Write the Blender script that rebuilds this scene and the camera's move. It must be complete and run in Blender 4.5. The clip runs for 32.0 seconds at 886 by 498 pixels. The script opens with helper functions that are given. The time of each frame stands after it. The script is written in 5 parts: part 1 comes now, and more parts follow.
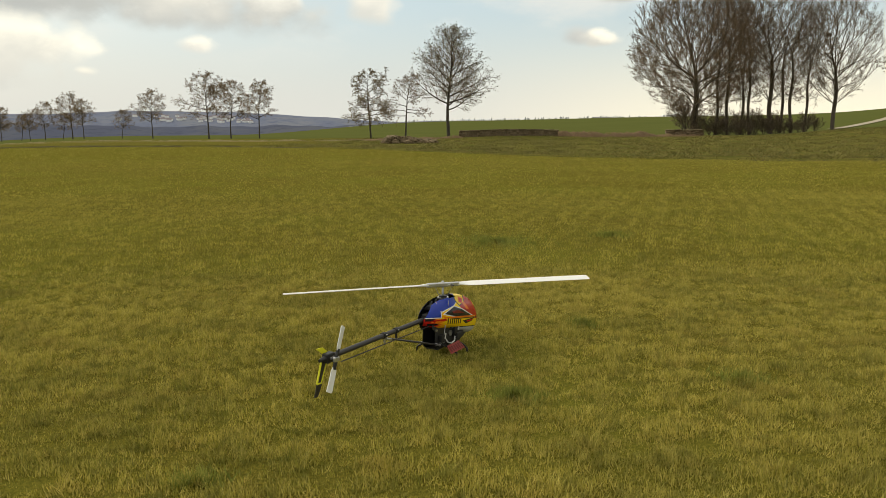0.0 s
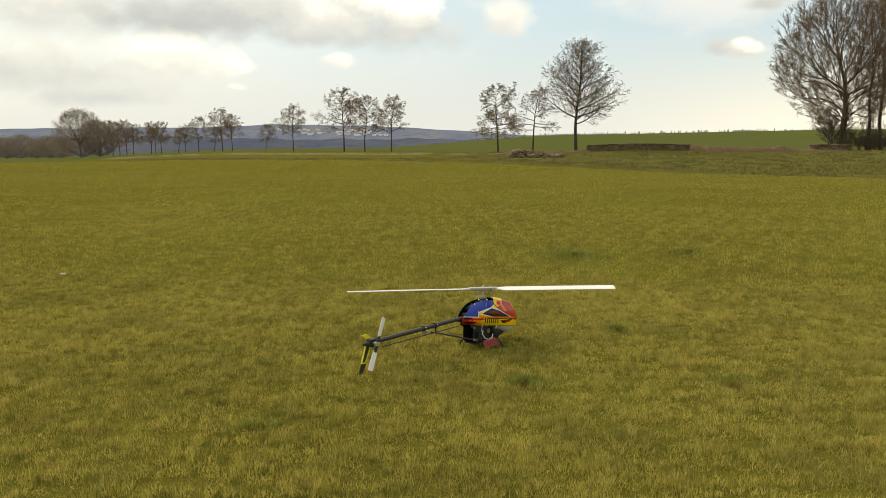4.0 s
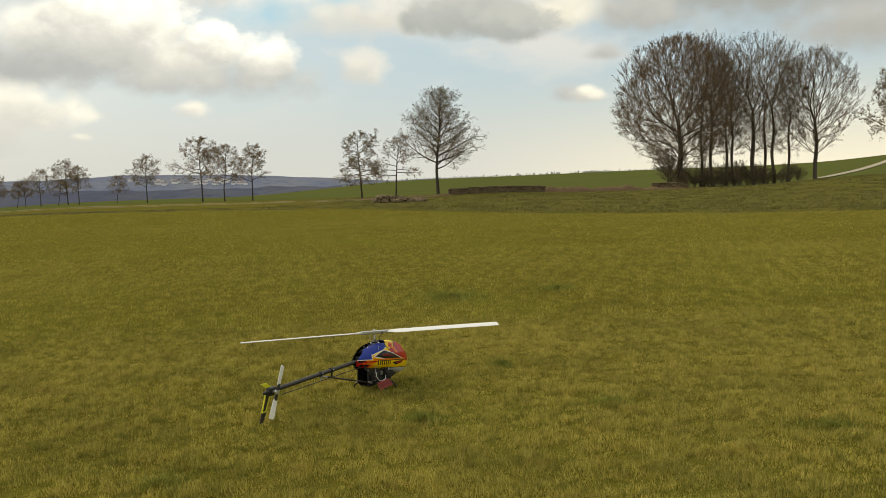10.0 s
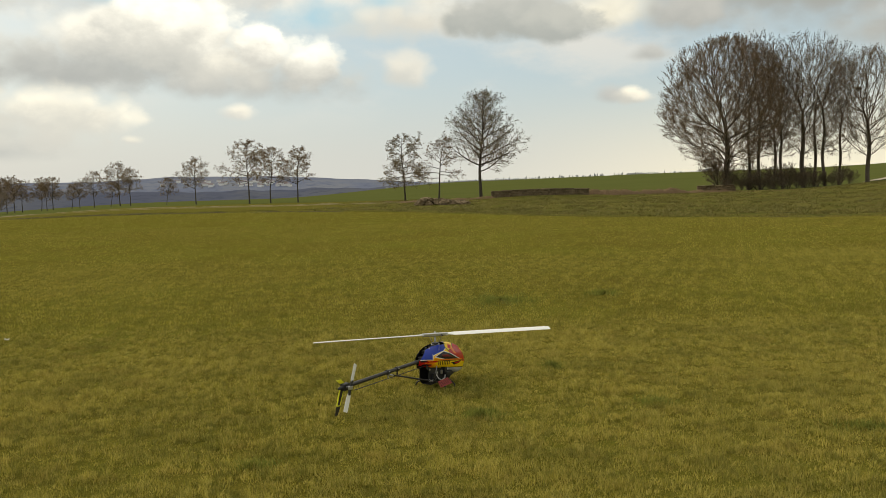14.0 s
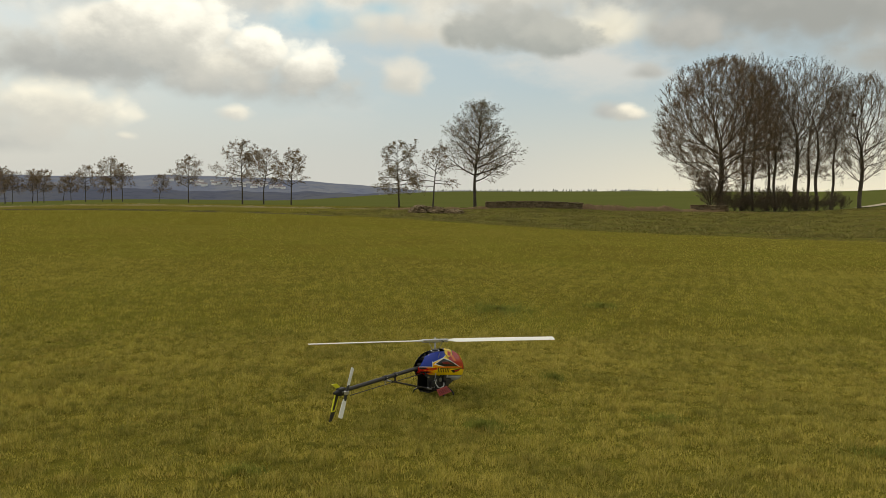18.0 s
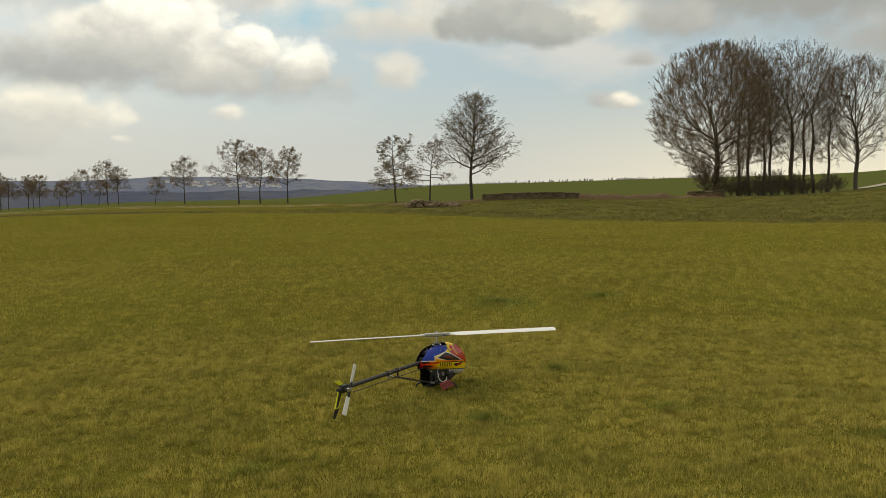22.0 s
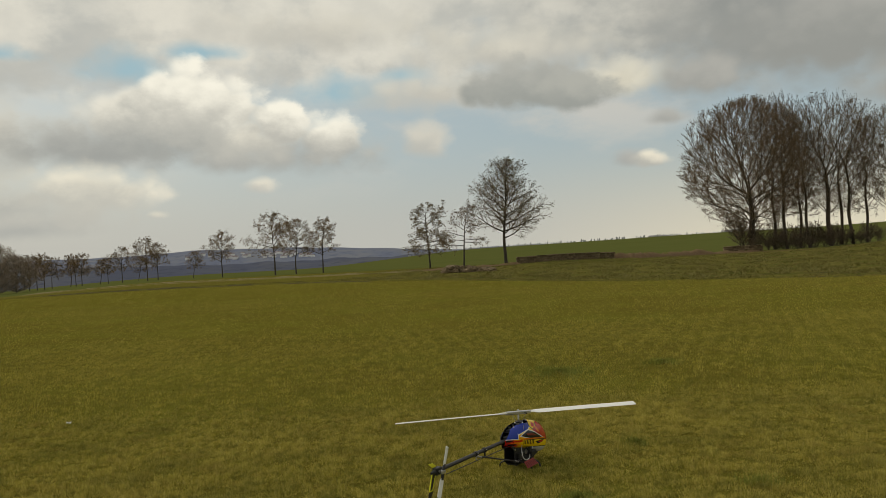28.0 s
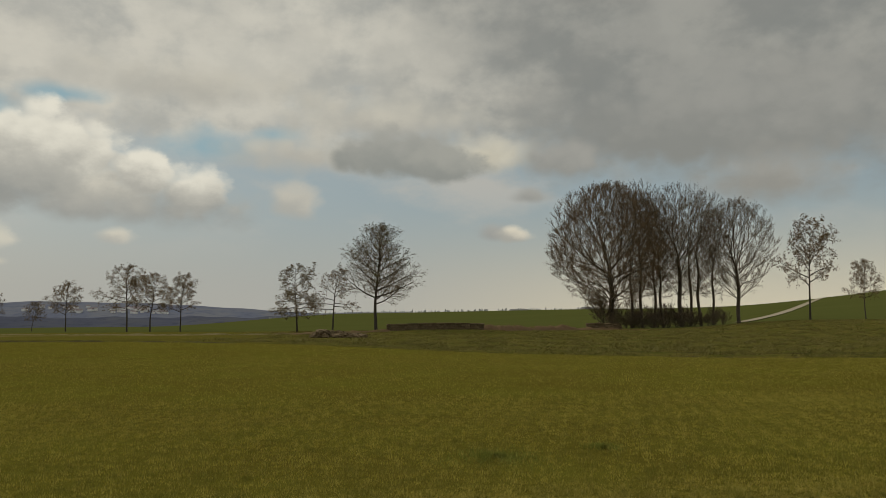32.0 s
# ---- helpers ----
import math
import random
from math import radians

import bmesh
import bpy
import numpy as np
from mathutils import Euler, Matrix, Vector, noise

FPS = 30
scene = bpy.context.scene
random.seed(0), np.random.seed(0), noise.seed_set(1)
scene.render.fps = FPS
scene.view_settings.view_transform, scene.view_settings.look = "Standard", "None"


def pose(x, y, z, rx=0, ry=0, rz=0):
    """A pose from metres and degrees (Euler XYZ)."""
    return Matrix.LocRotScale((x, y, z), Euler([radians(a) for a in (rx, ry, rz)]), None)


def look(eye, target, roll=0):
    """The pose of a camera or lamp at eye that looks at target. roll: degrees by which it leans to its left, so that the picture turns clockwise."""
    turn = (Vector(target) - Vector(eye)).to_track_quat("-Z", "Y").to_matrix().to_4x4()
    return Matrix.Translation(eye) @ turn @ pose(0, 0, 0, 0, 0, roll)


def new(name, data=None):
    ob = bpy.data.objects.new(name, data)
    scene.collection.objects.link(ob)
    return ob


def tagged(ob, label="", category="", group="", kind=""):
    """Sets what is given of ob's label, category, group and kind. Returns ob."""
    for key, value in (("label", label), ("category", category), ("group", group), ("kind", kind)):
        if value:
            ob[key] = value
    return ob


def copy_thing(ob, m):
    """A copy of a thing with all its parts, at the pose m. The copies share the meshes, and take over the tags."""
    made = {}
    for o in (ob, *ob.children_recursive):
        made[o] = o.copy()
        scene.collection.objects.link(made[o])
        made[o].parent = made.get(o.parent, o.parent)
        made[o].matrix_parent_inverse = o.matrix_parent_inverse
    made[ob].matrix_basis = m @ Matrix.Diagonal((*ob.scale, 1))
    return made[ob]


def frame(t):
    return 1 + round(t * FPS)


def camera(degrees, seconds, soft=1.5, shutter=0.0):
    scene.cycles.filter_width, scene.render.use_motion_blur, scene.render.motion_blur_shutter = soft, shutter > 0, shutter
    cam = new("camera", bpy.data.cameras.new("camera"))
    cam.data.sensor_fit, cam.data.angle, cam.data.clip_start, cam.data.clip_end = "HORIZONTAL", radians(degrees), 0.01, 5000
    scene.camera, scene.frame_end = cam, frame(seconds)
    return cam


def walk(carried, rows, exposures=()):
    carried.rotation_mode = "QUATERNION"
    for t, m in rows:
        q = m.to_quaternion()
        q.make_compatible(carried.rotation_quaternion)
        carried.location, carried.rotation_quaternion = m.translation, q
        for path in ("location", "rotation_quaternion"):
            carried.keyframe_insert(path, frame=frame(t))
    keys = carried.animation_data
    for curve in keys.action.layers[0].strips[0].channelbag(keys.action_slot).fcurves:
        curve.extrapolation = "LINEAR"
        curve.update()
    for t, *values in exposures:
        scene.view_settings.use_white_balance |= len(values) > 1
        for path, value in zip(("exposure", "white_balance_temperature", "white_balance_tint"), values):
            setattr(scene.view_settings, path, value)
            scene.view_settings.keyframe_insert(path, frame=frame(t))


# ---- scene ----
cam = camera(60.0, 32.0, soft=0.85)
PATH = [
    (0, (-0.202, 0.990, 1.149), (-0.161, 2.967, 0.848), -0.39),
    (0.5, (-0.108, 0.865, 1.186), (-0.103, 2.854, 0.980), -1.35),
    (1, (-0.056, 0.769, 1.180), (-0.092, 2.756, 0.950), -0.52),
    (1.5, (0.092, 0.693, 1.137), (0.115, 2.667, 0.813), -1.64),
    (2, (0.190, 0.593, 1.155), (0.159, 2.564, 0.817), -1.21),
    (2.5, (0.259, 0.430, 1.191), (0.022, 2.384, 0.838), 2.01),
    (3, (0.297, 0.331, 1.235), (-0.008, 2.289, 0.958), 1.28),
    (3.5, (0.318, 0.341, 1.233), (0.032, 2.302, 0.964), 0.53),
    (4, (0.320, 0.329, 1.227), (0.028, 2.290, 0.961), -0.21),
    (4.5, (0.326, 0.330, 1.227), (0.065, 2.297, 0.980), -0.86),
    (6.5, (0.325, 0.345, 1.220), (0.095, 2.317, 0.979), -1.32),
    (7, (0.314, 0.325, 1.222), (0.077, 2.296, 0.976), -1.11),
    (7.5, (0.313, 0.292, 1.225), (0.056, 2.258, 0.965), -0.88),
    (8, (0.316, 0.285, 1.237), (0.074, 2.257, 1.011), -1.35),
    (8.5, (0.303, 0.268, 1.240), (0.103, 2.249, 1.050), -1.73),
    (9, (0.274, 0.239, 1.243), (0.155, 2.227, 1.058), -2.29),
    (9.5, (0.234, 0.147, 1.260), (0.226, 2.140, 1.088), -1.93),
    (10, (0.194, 0.116, 1.250), (0.250, 2.109, 1.095), -1.69),
    (10.5, (0.167, 0.104, 1.245), (0.245, 2.093, 1.057), -1.70),
    (11, (0.151, 0.074, 1.270), (0.236, 2.068, 1.146), -0.29),
    (11.5, (0.157, 0.022, 1.277), (0.204, 2.015, 1.120), -0.11),
    (12, (0.147, -0.092, 1.291), (0.128, 1.899, 1.100), -0.29),
    (12.5, (0.133, -0.219, 1.305), (0.079, 1.769, 1.092), -1.14),
    (13, (0.134, -0.271, 1.323), (0.088, 1.721, 1.151), -2.13),
    (13.5, (0.119, -0.302, 1.342), (0.066, 1.692, 1.198), -1.93),
    (15.5, (-0.010, -0.048, 1.265), (-0.024, 1.945, 1.100), 0.14),
    (16, (-0.014, -0.056, 1.273), (-0.028, 1.939, 1.134), 0.6),
    (16.5, (-0.006, -0.075, 1.28), (-0.013, 1.923, 1.173), 0.5),
    (17, (-0.006, -0.073, 1.277), (-0.028, 1.923, 1.164), 0.7),
    (17.5, (-0.005, -0.071, 1.277), (-0.022, 1.925, 1.156), 0.7),
    (18, (-0.006, -0.064, 1.275), (-0.035, 1.932, 1.151), 0.8),
    (18.5, (-0.007, -0.063, 1.274), (-0.019, 1.932, 1.141), 0.2),
    (19, (-0.005, -0.069, 1.275), (-0.007, 1.926, 1.142), 0.2),
    (19.5, (-0.003, -0.07, 1.276), (0.01, 1.925, 1.139), 0.3),
    (20, (-0.006, -0.067, 1.273), (-0.007, 1.928, 1.135), -0.1),
    (20.5, (-0.007, -0.063, 1.272), (-0.021, 1.932, 1.133), -1.0),
    (21, (-0.011, -0.064, 1.273), (-0.045, 1.931, 1.132), -1.1),
    (21.5, (-0.012, -0.06, 1.275), (-0.043, 1.935, 1.134), -1.1),
    (22, (-0.011, -0.058, 1.274), (-0.035, 1.937, 1.134), -0.9),
    (22.5, (-0.01, -0.062, 1.278), (-0.015, 1.933, 1.138), -0.6),
    (23, (-0.012, -0.06, 1.28), (-0.017, 1.935, 1.143), -0.6),
    (23.5, (-0.012, -0.068, 1.281), (-0.008, 1.927, 1.142), -0.7),
    (24, (-0.011, -0.067, 1.281), (-0.01, 1.928, 1.143), -0.8),
    (24.5, (-0.012, -0.06, 1.282), (-0.008, 1.935, 1.136), -0.9),
    (26.5, (-0.05, -0.044, 1.283), (-0.079, 1.95, 1.128), -0.6),
    (27, (-0.114, -0.038, 1.290), (-0.173, 1.957, 1.151), -1.47),
    (27.5, (-0.221, -0.038, 1.331), (-0.299, 1.960, 1.275), -2.00),
    (28, (-0.302, -0.202, 1.398), (-0.405, 1.796, 1.427), -2.95),
    (28.5, (-0.354, -0.157, 1.415), (-0.506, 1.837, 1.478), -3.16),
    (29, (-0.407, 0.001, 1.418), (-0.667, 1.979, 1.547), -2.90),
    (29.5, (-0.502, 0.152, 1.423), (-0.826, 2.126, 1.429), -1.06),
    (30, (-0.761, 0.155, 1.393), (-0.841, 2.151, 1.480), -3.33),
    (30.5, (-0.987, 0.142, 1.404), (-0.944, 2.139, 1.500), -2.09),
    (31, (-1.061, 0.256, 1.380), (-1.035, 2.252, 1.512), -1.01),
    (31.5, (-1.013, 0.578, 1.435), (-0.750, 2.553, 1.613), -2.24),
    (32, (-1.050, 0.860, 1.410), (-0.800, 2.835, 1.602), -0.35),
]
walk(cam, [(t, look(e, g, r)) for t, e, g, r in PATH],
     exposures=[(t, e, 7050, 10) for t, e in ((0, 0.38), (1, 0.33), (2, 0.46), (3, 0.58), (4, 0.52), (6, 0.42), (7, 0.35), (8, 0.36), (10.5, 0.20), (12, 0.12), (13, 0.24), (16, 0.10), (19, 0.07), (24, 0.08), (26.5, 0.03), (28, -0.24), (29, -0.44), (30, -0.50), (32, -0.57))])

# ---- light ----
def world_sky():
    w = bpy.data.worlds.new("sky")
    scene.world = w
    w.use_nodes = True
    nt = w.node_tree
    N, L = nt.nodes, nt.links
    N.clear()

    def node(kind, **kw):
        n = N.new(kind)
        for k, v in kw.items():
            n.inputs[k].default_value = v
        return n

    def m(op, a, b=None, c=None, clamp=False):
        n = N.new("ShaderNodeMath")
        n.operation, n.use_clamp = op, clamp
        for i, v in enumerate((a, b, c)):
            if v is None:
                continue
            if isinstance(v, (int, float)):
                n.inputs[i].default_value = v
            else:
                L.new(v, n.inputs[i])
        return n.outputs[0]

    def smooth(x, lo, hi):
        n = N.new("ShaderNodeMapRange")
        n.interpolation_type = "SMOOTHSTEP"
        L.new(x, n.inputs[0])
        n.inputs[1].default_value, n.inputs[2].default_value = lo, hi
        return n.outputs[0]

    def mix(f, a, b):
        n = N.new("ShaderNodeMix")
        n.data_type = "RGBA"
        for s, v in ((n.inputs[0], f), (n.inputs[6], a), (n.inputs[7], b)):
            if isinstance(v, (int, float)):
                s.default_value = v
            elif isinstance(v, tuple):
                s.default_value = (*v, 1)
            else:
                L.new(v, s)
        return n.outputs[2]

    co = N.new("ShaderNodeTexCoord")
    sep = N.new("ShaderNodeSeparateXYZ")
    L.new(co.outputs["Generated"], sep.inputs[0])
    X, Y, Z = sep.outputs
    az = m("ARCTAN2", X, Y)
    el = m("ARCSINE", Z)

    def fbm(su, sv, scale, detail, shift, rough=0.55):
        c = N.new("ShaderNodeCombineXYZ")
        L.new(m("MULTIPLY", az, su), c.inputs[0])
        L.new(m("MULTIPLY", el, sv), c.inputs[1])
        c.inputs[2].default_value = shift
        n = node("ShaderNodeTexNoise", Scale=scale, Detail=detail, Roughness=rough)
        L.new(c.outputs[0], n.inputs["Vector"])
        return n.outputs[0]

    def billow(su, sv, scale, shift):
        """Rounded heads of cloud: distance to the nearest of many scattered points."""
        c = N.new("ShaderNodeCombineXYZ")
        L.new(m("ADD", m("MULTIPLY", az, su), m("MULTIPLY", warp_b, 0.03)), c.inputs[0])
        L.new(m("ADD", m("MULTIPLY", el, sv), m("MULTIPLY", warp_a, 0.03)), c.inputs[1])
        c.inputs[2].default_value = shift
        n = N.new("ShaderNodeTexVoronoi")
        n.feature = "SMOOTH_F1"
        n.inputs["Scale"].default_value = scale
        n.inputs["Smoothness"].default_value = 0.25
        L.new(c.outputs[0], n.inputs["Vector"])
        return n.outputs["Distance"]

    sky = N.new("ShaderNodeTexSky")
    sky.sky_type, sky.sun_disc = "NISHITA", False
    sky.sun_elevation, sky.sun_rotation = SUN_EL, SUN_AZ
    sky.air_density, sky.dust_density = 1.2, 2.5
    # thin haze over the blue, denser and creamier towards the horizon
    K = 1 / SKY
    blue = mix(0.75, sky.outputs[0], (0.43 * K, 0.56 * K, 0.64 * K))
    haze = mix(smooth(az, -0.10, 0.50), (0.585 * K, 0.60 * K, 0.575 * K), (0.85 * K, 0.80 * K, 0.63 * K))
    col = mix(m("SUBTRACT", 1, smooth(el, -0.02, 0.17)), blue, haze)
    warp_a = m("SUBTRACT", fbm(1, 1.3, 9, 8, 1.7), 0.5)
    warp_b = m("SUBTRACT", fbm(1, 1.5, 26, 7, 5.1, 0.6), 0.5)
    # broken veil everywhere
    veil = smooth(fbm(1, 2.2, 4.2, 9, 9.3), 0.48, 0.68)
    veil = m("MULTIPLY", veil, smooth(el, 0.05, 0.2))
    col = mix(m("MULTIPLY", veil, 0.75), col, (0.70 * K, 0.69 * K, 0.65 * K))
    # high broken deck that closes in overhead, bright on one side, grey on the other
    edge = m("ADD", el, m("MULTIPLY", warp_a, 0.20))
    edge = m("ADD", edge, m("MULTIPLY", smooth(az, 0.0, 0.6), 0.05))
    deck = smooth(edge, 0.195, 0.275)
    light_bits = smooth(fbm(1, 1.45, 7.5, 7, 3.3), 0.38, 0.60)
    fine_bits = smooth(fbm(1, 1.3, 16.0, 6, 6.1), 0.35, 0.66)
    deck_col = mix(light_bits, (0.550 * K, 0.577 * K, 0.565 * K), (0.830 * K, 0.830 * K, 0.765 * K))
    deck_col = mix(m("MULTIPLY", fine_bits, 0.45), deck_col, (0.628 * K, 0.643 * K, 0.610 * K))
    grey_deck = mix(light_bits, (0.309 * K, 0.332 * K, 0.330 * K), (0.452 * K, 0.468 * K, 0.450 * K))
    grey_deck = mix(m("MULTIPLY", fine_bits, 0.3), grey_deck, (0.344 * K, 0.356 * K, 0.350 * K))
    side = m("ADD", az, m("ADD", m("MULTIPLY", warp_a, 0.25), m("MULTIPLY", el, 0.55)))
    dark_side = m("MULTIPLY", smooth(side, 0.12, 0.52), m("SUBTRACT", 1, smooth(el, 0.5, 0.9)))
    deck_col = mix(m("MULTIPLY", dark_side, 0.95), deck_col, grey_deck)
    # the unseen deck overhead is brightened to put more light on the ground
    deck_col = mix(smooth(el, 0.5, 1.0), deck_col, (0.786 * K, 0.789 * K, 0.740 * K))
    col = mix(m("MULTIPLY", deck, 0.95), col, deck_col)
    puff_a, puff_b = billow(1, 1.15, 17, 2.2), billow(1, 1.15, 42, 7.7)
    heads = m("ADD", m("MULTIPLY", m("SUBTRACT", puff_a, 0.42), 0.50), m("MULTIPLY", m("SUBTRACT", puff_b, 0.42), 0.36))
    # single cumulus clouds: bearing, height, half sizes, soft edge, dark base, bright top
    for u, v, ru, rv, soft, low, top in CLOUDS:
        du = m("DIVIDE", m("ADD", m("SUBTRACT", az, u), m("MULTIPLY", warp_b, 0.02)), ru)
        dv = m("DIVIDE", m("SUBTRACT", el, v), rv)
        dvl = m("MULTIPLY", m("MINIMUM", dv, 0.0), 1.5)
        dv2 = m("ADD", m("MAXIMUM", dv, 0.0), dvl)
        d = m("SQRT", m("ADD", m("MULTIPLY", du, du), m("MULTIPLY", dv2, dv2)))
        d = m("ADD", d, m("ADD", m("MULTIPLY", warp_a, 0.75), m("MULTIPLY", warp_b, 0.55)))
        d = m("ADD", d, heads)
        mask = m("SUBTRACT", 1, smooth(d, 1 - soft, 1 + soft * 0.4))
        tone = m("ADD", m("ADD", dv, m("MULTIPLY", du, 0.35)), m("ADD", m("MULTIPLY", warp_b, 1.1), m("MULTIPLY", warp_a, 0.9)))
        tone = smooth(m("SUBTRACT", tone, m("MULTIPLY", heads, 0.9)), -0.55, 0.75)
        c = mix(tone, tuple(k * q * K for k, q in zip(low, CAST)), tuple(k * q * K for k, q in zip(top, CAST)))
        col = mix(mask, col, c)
    bg = node("ShaderNodeBackground", Strength=SKY)
    L.new(col, bg.inputs[0])
    out = N.new("ShaderNodeOutputWorld")
    L.new(bg.outputs[0], out.inputs[0])


SKY = 0.1
SUN_EL, SUN_AZ = radians(34), radians(-50)
PALE, WHITE, CREAM = (0.62, 0.62, 0.60), (1.08, 1.05, 0.97), (0.86, 0.82, 0.72)
CAST = (0.982, 1.012, 1.0)
BLUE, BASE, MILK = (0.39, 0.58, 0.70), (0.40, 0.415, 0.42), (0.76, 0.735, 0.675)
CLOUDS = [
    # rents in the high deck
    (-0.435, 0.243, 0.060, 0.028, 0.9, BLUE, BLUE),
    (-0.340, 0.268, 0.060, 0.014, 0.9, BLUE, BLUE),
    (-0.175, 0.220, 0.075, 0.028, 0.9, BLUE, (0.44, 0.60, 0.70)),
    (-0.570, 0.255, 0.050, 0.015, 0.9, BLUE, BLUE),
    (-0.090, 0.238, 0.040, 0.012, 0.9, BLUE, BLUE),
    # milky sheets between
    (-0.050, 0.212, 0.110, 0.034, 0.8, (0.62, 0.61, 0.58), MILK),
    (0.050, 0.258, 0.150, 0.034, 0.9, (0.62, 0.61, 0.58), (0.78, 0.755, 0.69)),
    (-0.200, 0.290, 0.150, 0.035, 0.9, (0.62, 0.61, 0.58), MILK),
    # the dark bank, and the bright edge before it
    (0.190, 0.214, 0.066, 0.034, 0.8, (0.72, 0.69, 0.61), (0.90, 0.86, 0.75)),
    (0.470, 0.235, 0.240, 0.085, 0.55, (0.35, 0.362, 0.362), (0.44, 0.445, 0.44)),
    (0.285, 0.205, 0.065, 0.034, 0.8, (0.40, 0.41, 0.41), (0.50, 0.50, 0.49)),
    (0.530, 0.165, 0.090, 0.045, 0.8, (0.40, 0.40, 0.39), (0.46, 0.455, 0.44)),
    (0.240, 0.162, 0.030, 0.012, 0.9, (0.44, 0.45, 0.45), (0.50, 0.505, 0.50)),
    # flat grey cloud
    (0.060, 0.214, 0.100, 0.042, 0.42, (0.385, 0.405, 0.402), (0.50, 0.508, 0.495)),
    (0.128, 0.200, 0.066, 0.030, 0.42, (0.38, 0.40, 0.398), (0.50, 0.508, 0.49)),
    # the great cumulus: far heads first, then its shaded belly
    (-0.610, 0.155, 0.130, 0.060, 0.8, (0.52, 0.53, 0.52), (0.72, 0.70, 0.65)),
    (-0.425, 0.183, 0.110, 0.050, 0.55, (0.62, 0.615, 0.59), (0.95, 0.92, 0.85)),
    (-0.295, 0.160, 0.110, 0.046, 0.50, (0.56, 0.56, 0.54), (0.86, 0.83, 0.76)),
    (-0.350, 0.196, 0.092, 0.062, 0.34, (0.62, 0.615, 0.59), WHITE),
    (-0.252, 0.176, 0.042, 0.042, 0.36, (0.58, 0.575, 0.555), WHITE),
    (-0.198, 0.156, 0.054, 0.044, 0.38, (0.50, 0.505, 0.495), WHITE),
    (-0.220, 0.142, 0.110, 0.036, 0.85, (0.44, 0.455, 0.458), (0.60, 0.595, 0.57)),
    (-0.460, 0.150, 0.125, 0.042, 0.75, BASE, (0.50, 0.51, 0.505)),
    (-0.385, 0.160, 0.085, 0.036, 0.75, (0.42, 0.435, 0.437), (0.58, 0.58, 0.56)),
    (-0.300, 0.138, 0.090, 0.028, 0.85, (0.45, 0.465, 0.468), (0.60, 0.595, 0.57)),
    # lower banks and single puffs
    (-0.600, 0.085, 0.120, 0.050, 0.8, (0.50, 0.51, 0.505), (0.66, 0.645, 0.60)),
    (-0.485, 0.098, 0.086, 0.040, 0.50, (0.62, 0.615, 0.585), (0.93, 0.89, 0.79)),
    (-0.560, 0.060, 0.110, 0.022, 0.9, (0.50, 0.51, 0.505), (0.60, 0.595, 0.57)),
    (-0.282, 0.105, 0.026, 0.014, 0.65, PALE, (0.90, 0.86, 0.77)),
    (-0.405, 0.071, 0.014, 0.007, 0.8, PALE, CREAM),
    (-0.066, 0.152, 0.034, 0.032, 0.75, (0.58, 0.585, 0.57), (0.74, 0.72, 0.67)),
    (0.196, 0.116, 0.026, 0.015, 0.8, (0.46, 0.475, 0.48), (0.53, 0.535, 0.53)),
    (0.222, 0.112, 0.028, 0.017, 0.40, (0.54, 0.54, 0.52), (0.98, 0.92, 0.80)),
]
world_sky()
sun = new("sun", bpy.data.lights.new("sun", "SUN"))
sun.data.energy, sun.data.angle, sun.data.color = 1.7, radians(20), (1.0, 0.93, 0.82)
sun.matrix_world = look((0, 0, 0), (-math.sin(SUN_AZ) * math.cos(SUN_EL), -math.cos(SUN_AZ) * math.cos(SUN_EL), -math.sin(SUN_EL)))


